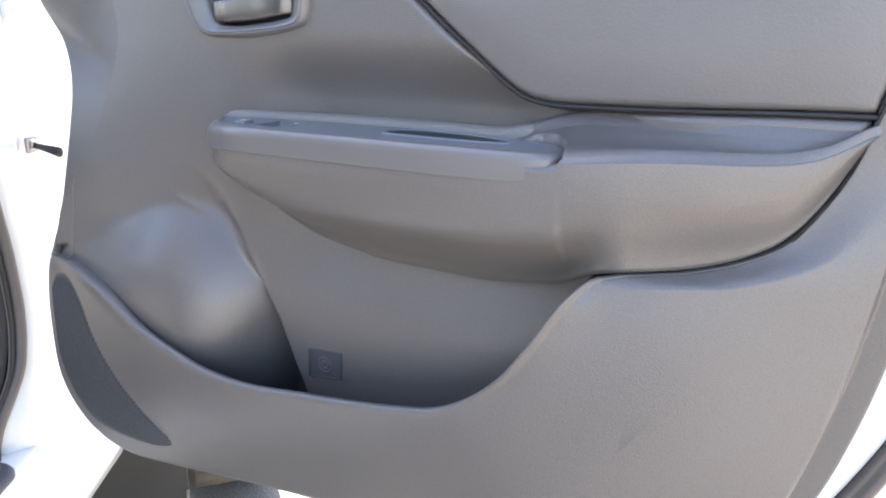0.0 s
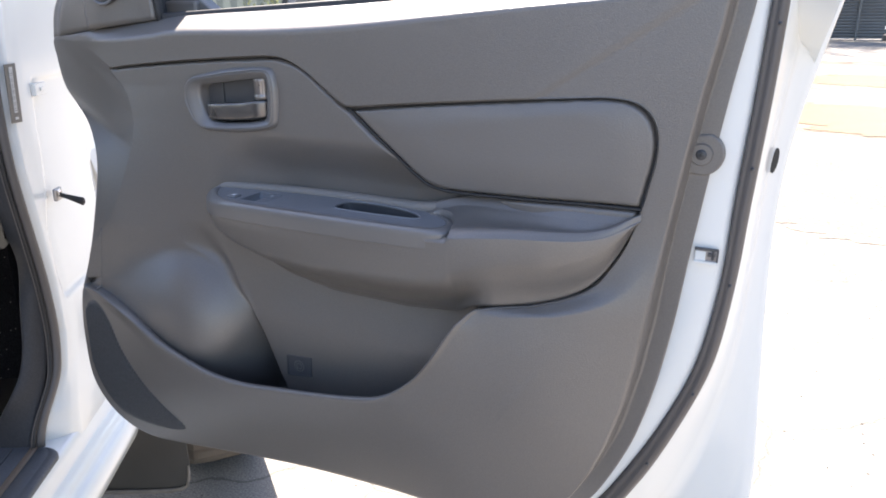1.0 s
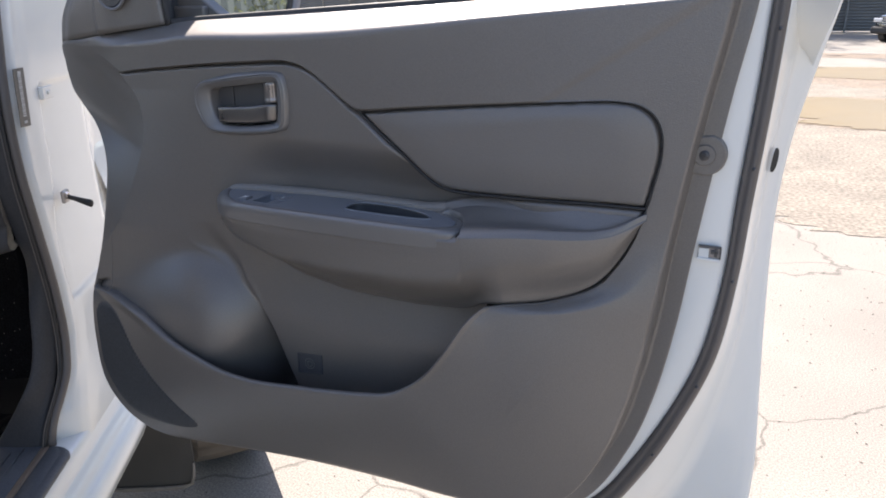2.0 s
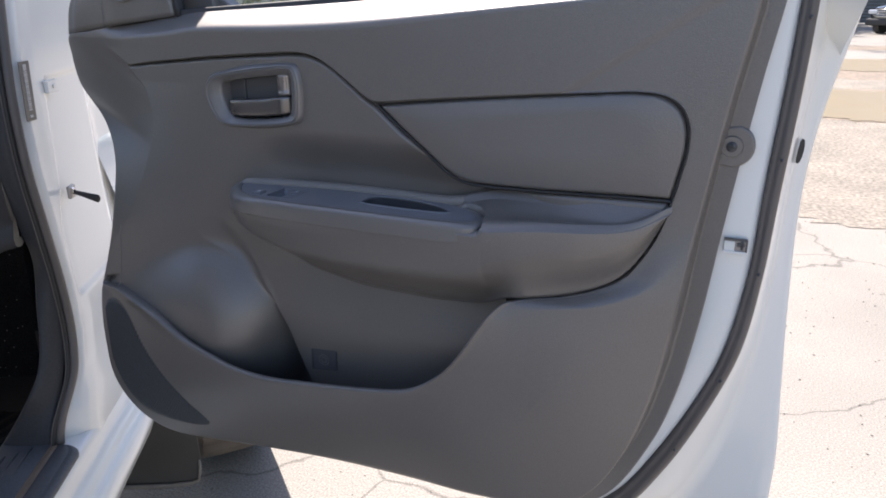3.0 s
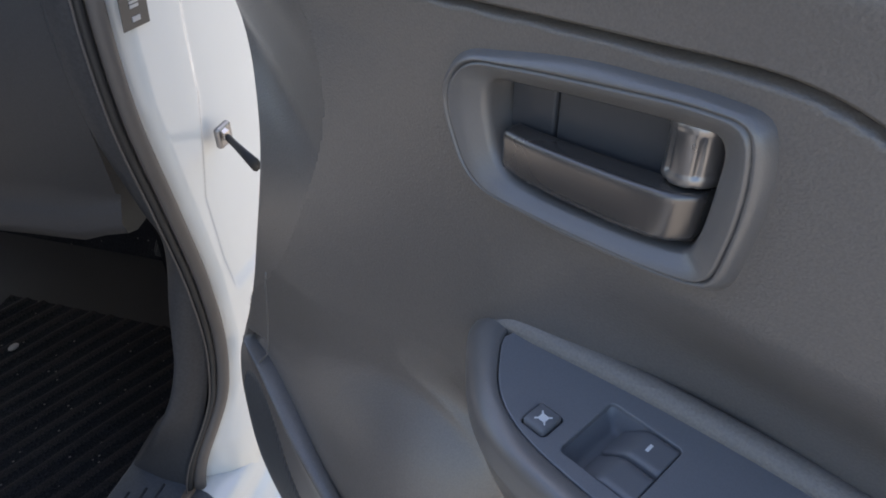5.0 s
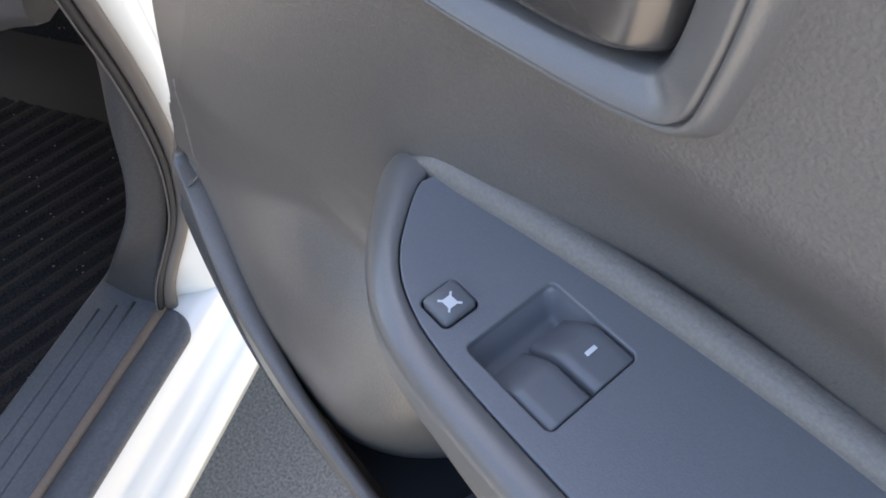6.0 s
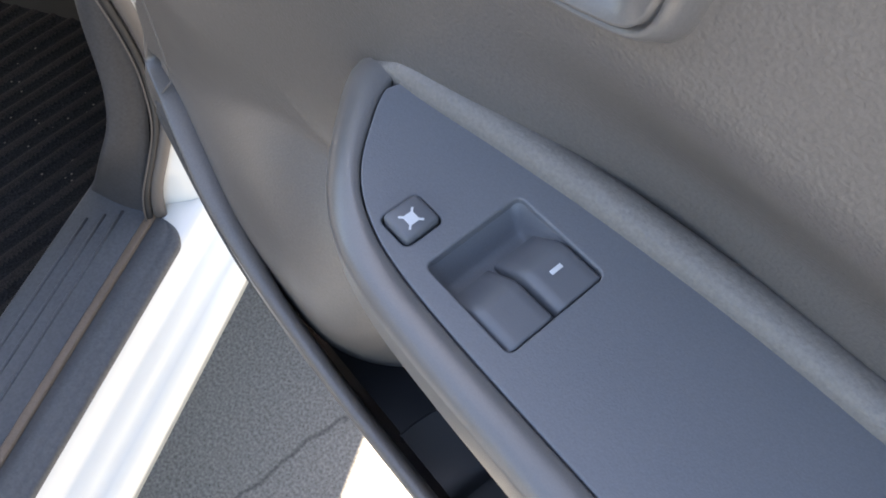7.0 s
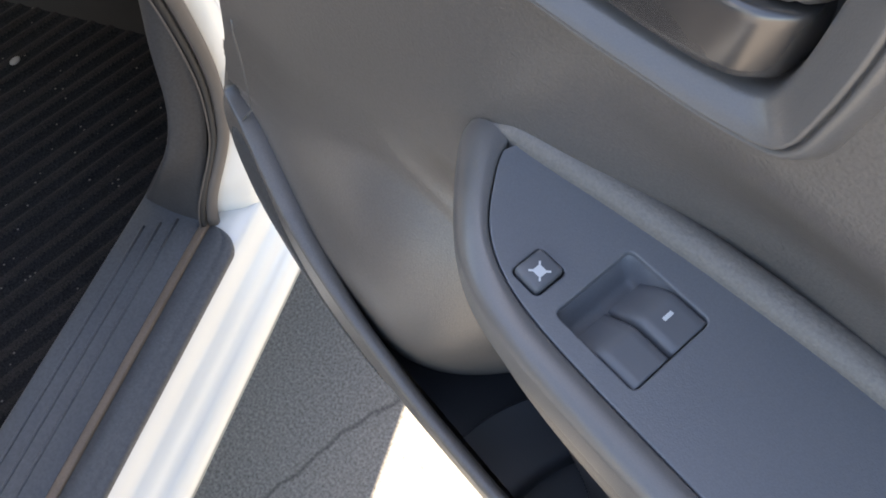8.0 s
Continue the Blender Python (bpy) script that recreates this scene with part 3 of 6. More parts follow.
def smooth_row(v, n=9):
    k = np.ones(n) / n
    return np.convolve(np.pad(v, n // 2, mode="edge"), k, "valid")


TOP = 1.1265


BACK = spline([(0.463, 0.0125), (0.50, 0.0145), (0.545, 0.0215), (0.59, 0.0275), (0.66, 0.033), (0.74, 0.033), (0.80, 0.0285), (0.85, 0.019), (0.895, 0.012)], 110)


def build_armrest():
    xs = np.linspace(0.4605, 1.0975, 326)
    e, k, w = smooth_row(lead_edge(xs), 13), smooth_row(keel(xs), 13), smooth_row(tuck(xs), 13)
    lift = smooth_row(np.interp(xs, [0.834, 0.87, 0.89, 0.91, 0.935, 0.97, 1.03, 1.055, 1.075, 1.0975], [0.006, 0.008, 0.0095, 0.0115, 0.014, 0.0158, 0.0165, 0.0185, 0.0250, 0.0415]), 17)
    rows = []
    for x, ye, zk, yw, rise in zip(xs, e, k, w, lift):
        # the bead behind the plate rises into the back of a shallow tray
        yb = float(np.interp(x, BACK[:, 0], BACK[:, 1]))
        wide = float(ease(0.795, 0.90, x))
        nose = float(ease(0.560, 0.459, x))
        yc = yb + 0.008 + (0.0225 + 0.008 * float(ease(1.02, 0.93, x)) - yb - 0.008) * wide
        zc = TOP + 0.0092 + (1.1572 - TOP - 0.0092) * wide - 0.006 * float(ease(0.850, 0.815, x)) - 0.030 * nose
        prof = [(yc + 0.016, zc - 0.012), (yc + 0.012, zc - 0.0045), (yc + 0.0065, zc - 0.0008), (yc + 0.001, zc), (yc - 0.0035, zc - 0.0008), (yc - 0.0062, zc - 0.0030)]
        y4, z4 = prof[-1]
        ye = min(ye, y4 - 0.004)
        floor = TOP - 0.0050 + rise - 0.030 * nose - 0.030 * float(ease(0.825, 0.805, x))
        dish = 0.0055 * float(ease(0.885, 0.94, x)) * float(ease(1.080, 1.03, x))
        tray = float(ease(0.875, 0.905, x))
        y5, z5 = y4 - min(0.004, 0.2 * (y4 - ye)), max(z4 - 0.008, floor)

        def tray_z(y):
            g = min(1.0, max(0.0, (y5 - y) / (y5 - ye)))
            hollow = dish * math.sin(math.pi * min(1.0, g / 0.80)) ** 1.2
            return floor + (z5 - floor) * (1 - g) ** 2.2 - hollow - 0.0080 * max(0.0, (g - 0.74) / 0.26) ** 2.1

        # the sloping tray ends along the curved end of the switch plate, which lies deeper
        cut = float(np.interp(x, [0.818, 0.834, 0.852, 0.869, 0.880, 0.8855, 0.890], [0.0500, 0.0230, 0.0155, 0.0045, -0.0085, -0.0225, -0.045]))
        cut = max(min(cut, y5 - 0.001), ye + 0.004)
        past = float(ease(0.886, 0.892, x))
        low = TOP - 0.0060 - 0.044 * float(ease(0.838, 0.830, x))
        low = low + (tray_z(cut - 0.0012) - low) * past
        prof.append((y5, z5))
        for s in np.linspace(0.06, 1, 18):
            y = y5 + (cut - y5) * s
            prof.append((y, tray_z(y)))
        prof.append((cut - 0.0007, 0.5 * (tray_z(cut) + low)))
        prof.append((cut - 0.0012, low))
        for f in np.linspace(0.06, 1, 16):
            y = cut - 0.0012 + (ye - 0.0002 - cut + 0.0012) * f
            covered = low + (TOP - 0.0095 - 0.018 * nose - low) * float(ease(0.80, 1.0, f))
            prof.append((y, covered * (1 - past) + tray_z(y) * past))
        face = TOP - 0.0100 - 0.018 * nose + (rise - 0.0027) * past
        depth = face - zk
        for s in np.linspace(0.03, 1, 24):
            # a full front face that tucks under towards the wall
            hold = 0.21 * float(ease(0.97, 0.84, x))
            s2 = max(0.0, (s - hold) / (1 - hold))
            y = ye - 0.0002 - 0.0012 * math.sin(math.pi * min(1.0, s * 2)) * tray + (yw - ye) * (0.22 * s2 + 0.78 * float(ease(0.30, 1.0, s2)) ** 1.2)
            prof.append((y, face - depth * s))
        prof.append((yw + 0.002, zk - 0.0008))
        prof.append((yw + 0.012, zk - 0.003))
        rows.append([(x, y, z) for y, z in prof])
    v = np.array(rows)
    return hang(mesh("armrest", v.reshape(-1, 3), quads(v.shape[0], v.shape[1]), TRIM))


armrest = build_armrest()
# rounded grained bead behind the switch plate; its paler colour stands in for its highlight
ROLL = [(-0.0006, -0.008), (-0.0006, 0.0014), (0.0003, 0.0042), (0.0022, 0.0068), (0.0050, 0.0086), (0.0080, 0.0092), (0.0110, 0.0086), (0.0135, 0.0068), (0.0155, 0.0030)]
rows = []
for x, yb in BACK:
    if 0.469 < x < 0.862:
        g = float(ease(0.466, 0.500, x))
        sag = 0.006 * float(ease(0.490, 0.469, x))
        sink = 0.005 * float(ease(0.822, 0.862, x))
        wide = float(ease(0.795, 0.90, x))
        dy, dz = (0.0305 - yb - 0.008) * wide, (1.1572 - TOP - 0.0092) * wide
        rows.append([(x, yb + a + dy, TOP + b * (0.30 + 0.70 * g) - sink - sag + dz) for a, b in ROLL])
hang(mesh("bead", np.array(rows).reshape(-1, 3), quads(len(rows), len(ROLL)), COARSE_LIT))

# switch plate with its rim
RIM_OUT = spline([(0.4590, 0.0175), (0.4625, 0.008), (0.475, -0.0065), (0.4955, -0.0255), (0.513, -0.038), (0.533, -0.047), (0.557, -0.0520), (0.585, -0.0540), (0.65, -0.0550), (0.72, -0.0550), (0.80, -0.0535), (0.85, -0.0512), (0.868, -0.0496), (0.880, -0.0450), (0.8860, -0.035), (0.8855, -0.022), (0.880, -0.008), (0.869, 0.005), (0.852, 0.016), (0.834, 0.0235)], 190)
RIM_IN = spline([(0.489, 0.0125), (0.4925, 0.004), (0.5005, -0.007), (0.513, -0.021), (0.525, -0.0295), (0.542, -0.0360), (0.560, -0.0390), (0.588, -0.0405), (0.652, -0.0410), (0.72, -0.0410), (0.80, -0.0395), (0.842, -0.0370), (0.860, -0.0335), (0.8700, -0.0270), (0.8725, -0.019), (0.869, -0.008), (0.860, 0.002), (0.846, 0.0115), (0.832, 0.0175)], 190)


def build_bezel():
    """The rim: a rounded band along the front edge, down to the seam in the armrest's face."""
    tang = np.gradient(RIM_OUT, axis=0)
    out = np.stack([tang[:, 1], -tang[:, 0]], 1) / np.linalg.norm(tang, axis=1)[:, None]
    rows = []
    zt = TOP + 0.0014
    for k, (o, i) in enumerate(zip(RIM_OUT, RIM_IN)):
        end = float(ease(0.856, 0.892, o[0]))
        nose = float(ease(0.560, 0.459, o[0]))
        drop = 0.019 * math.sqrt(max(0.0, 1 - max(0.0, (o[0] - 0.834) / 0.0500) ** 2.4)) + 0.001
        row = [(i[0], i[1], zt - 0.007), (i[0], i[1], zt - 0.0006)]
        for s, dz in ((0.06, 0.0), (0.3, 0.0004), (0.6, 0.0002), (0.8, -0.0006), (0.92, -0.0020), (1.0, -0.0042)):
            p = i + (o - i) * s
            row.append((p[0], p[1], zt + dz - 0.0125 * nose * s * s))
        for s in (0.25, 0.5, 0.75, 0.95, 1.0):
            p = o + out[k] * (0.0004 * math.sin(s * 2.2) * (1 - end))
            row.append((p[0], p[1], zt - 0.0042 - 0.0125 * nose - drop * (1 - 0.4 * nose) * s))
        p = o - out[k] * 0.008
        row.append((p[0], p[1], zt - 0.0042 - 0.0125 * nose - drop * (1.02 - 0.4 * nose)))
        rows.append(row)
    v = np.array(rows)
    return hang(mesh("switch_bezel", v.reshape(-1, 3), quads(v.shape[0], v.shape[1]), BEZEL))


build_bezel()
tang = np.gradient(RIM_IN, axis=0)
inward = np.stack([-tang[:, 1], tang[:, 0]], 1) / np.linalg.norm(tang, axis=1)[:, None]
front = [tuple(p) for p in (RIM_IN + inward * 0.0006)[2:-2]]
back = [(0.820, 0.0265), (0.80, 0.0305), (0.74, 0.0350), (0.66, 0.0350), (0.59, 0.0295), (0.545, 0.0235), (0.51, 0.0170), (0.493, 0.0150)]
WELL = rounded(0.5625, -0.0305, 0.6045, 0.0125, 0.003)
GRIP = [tuple(p) for p in spline([(0.703, -0.004), (0.703, 0.014), (0.709, 0.0225), (0.725, 0.0262), (0.750, 0.0262), (0.780, 0.0222), (0.808, 0.0135), (0.826, 0.002), (0.832, -0.008), (0.824, -0.0138), (0.79, -0.0165), (0.745, -0.0165), (0.713, -0.0140), (0.705, -0.0105)], 72, closed=True)]
SEAT = rounded(0.5376, -0.0312, 0.5532, -0.0142, 0.0028)
switch_plate = hang(plate("switch_plate", front + back, [WELL, GRIP, SEAT], TOP - 0.004, TOP + 0.0012, "z", SATIN))


def tub(name, outline, top, depth, shrink, mat, parent=door, tilt=0.0):
    """A well under a hole: walls that draw in, and a rounded floor."""
    o = np.array(outline)
    c = o.mean(0)
    rows = []
    for s, d in ((1.0, 0), (1.0 - shrink * 0.3, 0.4), (1.0 - shrink * 0.7, 0.85), (1 - shrink, 0.97), (0.7 * (1 - shrink), 1.0)):
        p = c + (o - c) * s
        rows.append(np.c_[p, np.full(len(o), top - depth * d)])
    v = np.array(rows)
    f = quads(len(rows), len(o), close_c=True)
    f.append(tuple((len(rows) - 1) * len(o) + k for k in range(len(o))))
    return hang(mesh(name, v.reshape(-1, 3), f, mat), parent)


tub("grip_well", GRIP, TOP - 0.001, 0.042, 0.12, BUTTON)
hang(tube("grip_rim", [(x, y, TOP + 0.0010) for x, y in GRIP + GRIP[:1]], 0.0017, SATIN, sides=8), switch_plate)
tub("button_seat", SEAT, TOP - 0.001, 0.005, 0.02, BUTTON)


def build_switch_well():
    """The scooped floor beside the two window switches."""
    xs = np.linspace(0.5625, 0.6045, 26)
    ys = np.linspace(-0.0305, 0.0125, 26)
    v = []
    for x in xs:
        for y in ys:
            a = (x - 0.5625) / 0.042
            d = 0.0130 * float(ease(-0.06, 0.16, a))
            edge = min(y + 0.0305, 0.0125 - y)
            d *= float(ease(-0.0008, 0.0042, edge)) if a < 0.6 else 1
            v.append((x, y, TOP - 0.0008 - d))
    return hang(mesh("switch_well", v, quads(26, 26), SATIN))


build_switch_well()


def window_switch(y0, y1, mark):
    """A rocker with a sloping back and a flat paddle."""
    xs = np.linspace(0.5735, 0.6038, 30)
    ys = np.r_[y0, np.linspace(y0 + 0.0012, y1 - 0.0012, 6), y1]
    rows = []
    for x in xs:
        a = (x - 0.5735) / 0.0303
        h = TOP - 0.0112 + 0.0116 * float(ease(-0.12, 0.50, a)) + 0.0004 * a
        row = []
        for j, y in enumerate(ys):
            drop = 0.0014 if j in (0, len(ys) - 1) else 0
            row.append((x, y, h - drop))
        rows.append([(x, y0, TOP - 0.012)] + row + [(x, y1, TOP - 0.012)])
    v = np.array(rows)
    last = v[-1].copy()
    last[:, 2] = TOP - 0.012
    v = np.concatenate([v, last[None]])
    sw = hang(mesh("window_switch", v.reshape(-1, 3), quads(v.shape[0], v.shape[1]), SWITCH), switch_plate)
    if mark:
        bm = bmesh.new()
        box(bm, (0.5912, (y0 + y1) / 2 - 0.0022, TOP + 0.0008), (0.5930, (y0 + y1) / 2 + 0.0028, TOP + 0.0013), 0.0002)
        hang(part("window_mark", bm, GREY_PRINT, None), switch_plate)
    return sw


window_switch(-0.0298, -0.0104, False)
window_switch(-0.0085, 0.0118, True)

bm = bmesh.new()
box(bm, (0.5385, -0.0303, TOP - 0.004), (0.5523, -0.0151, TOP + 0.0040), 0.0018)
hang(part("lock_button", bm, SWITCH, None, smooth=True), switch_plate)
bm = bmesh.new()
z = TOP + 0.0041
box(bm, (0.5442, -0.0255, z), (0.5488, -0.0212, z + 0.0003), 0.0001)
for dx, dy in ((-1, -1), (1, -1), (-1, 1), (1, 1)):
    box(bm, (-0.0012, -0.0004, 0), (0.0012, 0.0004, 0.0003), 0, Matrix.Translation((0.5465 + dx * 0.0024, -0.02335 + dy * 0.0023, z + 0.00005)) @ Matrix.Rotation(math.atan2(dy, dx), 4, "Z"))
hang(part("lock_mark", bm, GREY_PRINT, None), switch_plate)


# ---- inside door handle ----
def build_handle():
    o, i = BEZ_OUT, match(BEZ_OUT, BEZ_IN)
    c = i.mean(0)
    big = o + (o - o.mean(0)) / np.linalg.norm(o - o.mean(0), axis=1)[:, None] * 0.0075
    rows = []
    for p, y in ((big, 0.0195), (big * 0.85 + o * 0.15, 0.0158), (big * 0.5 + o * 0.5, 0.0120), (big * 0.2 + o * 0.8, 0.0096), (o, 0.0095), (o * 0.965 + i * 0.035, 0.0122), (o * 0.93 + i * 0.07, 0.0122), (o * 0.88 + i * 0.12, 0.0092), (o * 0.8 + i * 0.2, 0.0094), (o * 0.45 + i * 0.55, 0.0128), (o * 0.12 + i * 0.88, 0.0160), (i, 0.0172), (c + (i - c) * 0.985, 0.022), (c + (i - c) * 0.975, 0.042), (c + (i - c) * 0.93, 0.046)):
        rows.append(np.stack([p[:, 0], np.full(len(p), y), p[:, 1]], 1))
    v = np.array(rows)
    f = quads(len(rows), len(o), close_c=True)
    cap = tuple((len(rows) - 1) * len(o) + k for k in range(len(o)))
    f.append(cap)
    return hang(mesh("handle_bezel", v.reshape(-1, 3), f, BEZEL))


handle = build_handle()


def bar(name, pts, halves, mat, parent, label="", n=40, power=3.0):
    """A bar along pts whose cross-section is a rounded rectangle of the given half sizes (y, z)."""
    p = spline(pts, n)
    h = np.stack([np.interp(np.linspace(0, 1, n), np.linspace(0, 1, len(halves)), [a[k] for a in halves]) for k in range(2)], 1)
    ang = np.linspace(0, 2 * np.pi, 28, endpoint=False)
    cs, sn = np.cos(ang), np.sin(ang)
    ex = 2 / power
    sy, sz = np.sign(cs) * np.abs(cs) ** ex, np.sign(sn) * np.abs(sn) ** ex
    rows = []
    for k in range(n):
        cap = min(1.0, math.sqrt(max(0.02, min(k, n - 1 - k) / 2.0)))
        rows.append(np.stack([np.full(28, p[k, 0]), p[k, 1] + h[k, 0] * sy * cap, p[k, 2] + h[k, 1] * sz * cap], 1))
    v = np.array(rows)
    f = quads(n, 28, close_c=True) + [tuple(range(28))[::-1], tuple((n - 1) * 28 + k for k in range(28))]
    return hang(mesh(name, v.reshape(-1, 3), f, mat), parent)


bar("lever", [(0.4690, 0.0258, 1.2366), (0.49, 0.0240, 1.2370), (0.53, 0.0230, 1.2394), (0.555, 0.0217, 1.2424), (0.570, 0.0228, 1.2444), (0.5805, 0.0310, 1.2450)], [(0.0065, 0.0108), (0.0078, 0.0117), (0.0082, 0.0121), (0.0086, 0.0124), (0.0086, 0.0124), (0.007, 0.0112)], LEVER, handle, n=64, power=6.0)


def lock_knob():
    """A small barrel with two upright flutes."""
    rows = []
    ang = np.linspace(-0.15, math.pi + 0.15, 60)
    for z, k in ((1.2575, 0.86), (1.2582, 0.95), (1.2595, 1.0), (1.2625, 1.0), (1.2633, 0.965), (1.2643, 0.965), (1.2800, 0.965), (1.2812, 1.0), (1.2846, 1.0), (1.2858, 0.95), (1.2864, 0.86)):
        row = []
        for a in ang:
            flute = 1 - 0.075 * (math.exp(-((a - 1.05) / 0.10) ** 2) + math.exp(-((a - 2.1) / 0.10) ** 2)) * (k < 0.99)
            row.append((0.5675 - 0.0130 * k * flute * math.cos(a), 0.0310 - 0.0130 * k * flute * math.sin(a), z + 0.0010 * math.cos(a) * -1))
        rows.append(row)
    v = np.array(rows)
    n = len(ang)
    f = quads(len(rows), n) + [tuple(range(n)), tuple((len(rows) - 1) * n + k for k in range(n))[::-1]]
    return hang(mesh("lock_knob", v.reshape(-1, 3), f, SATIN_METAL, smooth=True), handle)


lock_knob()
bm = bmesh.new()
box(bm, (0.4640, 0.0335, 1.2260), (0.4918, 0.044, 1.2765), 0.0015)
box(bm, (0.4926, 0.0345, 1.2260), (0.5830, 0.044, 1.2860), 0.0015)
hang(part("recess_plate", bm, BUTTON, None), handle)

# ---- bottle holder inside the pocket ----
# matt black in place of charcoal paints the pocket's deep shade
rows = []
for y in np.linspace(-0.034, 0.065, 34):
    xe = 0.5085 + 3.2 * (y + 0.028) ** 2
    xh = 0.624 - 0.053 * math.sqrt(max(0.0, 1 - ((y + 0.018) / 0.09) ** 2))
    rows.append([(x, y, z) for x, z in ((xe - 0.002, 0.735), (xe - 0.0018, 0.7625), (xe - 0.0008, 0.7650), (xe + 0.0012, 0.7650), (xe + 0.0024, 0.7632), (xh - 0.012, 0.7630), (xh - 0.006, 0.7640), (xh - 0.002, 0.7628), (xh + 0.002, 0.7585), (xh + 0.006, 0.735))])
hang(mesh("bottle_holder", np.array(rows).reshape(-1, 3), quads(34, 10), BUTTON))
rows = [[(x, y, 0.740) for y in np.linspace(-0.030, 0.10, 8)] for x in np.linspace(0.245, 0.85, 30)]
hang(mesh("pocket_floor", np.array(rows).reshape(-1, 3), quads(30, 8), BUTTON))

rows = [[(0.212 + 0.04 * float(ease(0.80, 0.735, z)), y, z) for y in np.linspace(-0.020, 0.06, 5)] for z in np.linspace(0.735, 0.915, 8)]
hang(mesh("pocket_end", np.array(rows).reshape(-1, 3), quads(8, 5), TRIM))

# ---- small square badge plate in the pocket's back wall ----
bm = bmesh.new()
Q = [(0.5875, 0.8755), (0.6335, 0.8800), (0.6325, 0.8475), (0.5865, 0.8410)]
def on_wall(x, z, lift):
    return (x, float(back_y(np.array(x), np.array(z))) - lift, z)
def frame_loop(k, lift):
    cx, cz = 0.61, 0.861
    return [bm.verts.new(on_wall(cx + (x - cx) * k, cz + (z - cz) * k, lift)) for x, z in Q]
loops = [frame_loop(1.0, -0.001), frame_loop(0.985, 0.0022), frame_loop(0.92, 0.0022), frame_loop(0.905, 0.0008)]
for a, b in zip(loops, loops[1:]):
    for k in range(4):
        bm.faces.new((a[k], a[(k + 1) % 4], b[(k + 1) % 4], b[k]))
bm.faces.new(loops[-1])
badge = hang(part("badge_plate", bm, BADGE, None))
for r in (0.0085, 0.0045):
    hang(tube("badge_ring", [on_wall(0.6095 + r * math.cos(a), 0.861 + r * math.sin(a), 0.0011) for a in np.linspace(0, 2 * math.pi, 28)], 0.0006, TRIM, sides=6, up=(0, 1, 0.01)), badge)

# ---- speaker grille of fine upright ribs, let into the shell ----
GRILLE = spline([(0.203, 0.905), (0.222, 0.915), (0.241, 0.912), (0.265, 0.893), (0.296, 0.848), (0.336, 0.804), (0.377, 0.768), (0.418, 0.734), (0.395, 0.722), (0.360, 0.716), (0.306, 0.712), (0.258, 0.716), (0.222, 0.742), (0.200, 0.79), (0.195, 0.85)], 120, closed=True)
bpy.context.view_layer.update()
from mathutils.bvhtree import BVHTree
car_me = carrier.data
tree = BVHTree.FromPolygons([tuple(v.co) for v in car_me.vertices], [tuple(p.vertices) for p in car_me.polygons])


def shell_y(x, z):
    hit = tree.ray_cast(Vector((x, -0.4, z)), Vector((0, 1, 0)))
    return hit[0].y if hit[0] else -0.03


def build_grille():
    v, f = [], []
    g = np.array(GRILLE)
    for x in np.arange(0.200, 0.420, 0.0040):
        cr = []
        for k in range(len(g)):
            a, b = g[k], g[(k + 1) % len(g)]
            if (a[0] - x) * (b[0] - x) <= 0 and a[0] != b[0]:
                cr.append(a[1] + (b[1] - a[1]) * (x - a[0]) / (b[0] - a[0]))
        if len(cr) < 2 or max(cr) - min(cr) < 0.006:
            continue
        zs = np.linspace(min(cr), max(cr), 14)
        base = len(v)
        for z in zs:
            y = shell_y(x, z)
            end = 0.0002 if z in (zs[0], zs[-1]) else 0.0020
            v += [(x - 0.0011, y + 0.0012, z), (x - 0.0007, y - end, z), (x + 0.0007, y - end, z), (x + 0.0011, y + 0.0012, z)]
        for i in range(13):
            for j in range(3):
                a = base + i * 4 + j
                f.append((a, a + 1, a + 5, a + 4))
    gx, gz = g.mean(0)
    rows = [[(gx + (a - gx) * k, shell_y(gx + (a - gx) * k, gz + (b - gz) * k) - 0.0006, gz + (b - gz) * k) for a, b in g] for k in (1.0, 0.85, 0.7, 0.55, 0.4, 0.25, 0.1)]
    rows[0] = [(a, shell_y(a, b) + 0.0006, b) for a, b in g]
    backing = hang(mesh("grille_backing", np.array(rows).reshape(-1, 3), quads(7, len(g), close_c=True) + [tuple(6 * len(g) + k for k in range(len(g)))], DARK))
    return hang(mesh("speaker_grille", v, f, KICK, smooth=False), backing)


wall_me = bpy.data.objects["door_panel"].data
wall_tree = BVHTree.FromPolygons([tuple(v.co) for v in wall_me.vertices], [tuple(p.vertices) for p in wall_me.polygons])
pts = []
for x, z in spline([(0.2405, 1.038), (0.2365, 1.01), (0.231, 0.97), (0.227, 0.932)], 20):
    hits = [t.ray_cast(Vector((x, -0.4, z)), Vector((0, 1, 0)))[0] for t in (tree, wall_tree)]
    pts.append((x, min(h.y for h in hits if h) - 0.0002, z))
hang(tube("end_seam", pts, 0.0009, BEZEL, sides=6, up=(0, 1, 0)))
tagged(build_grille(), "", "", kind="stuff")

# ---- door metal: painted inner face, rubber seal, hem and outer skin ----
def strip_curve(pts, n=120):
    return spline(pts, n)


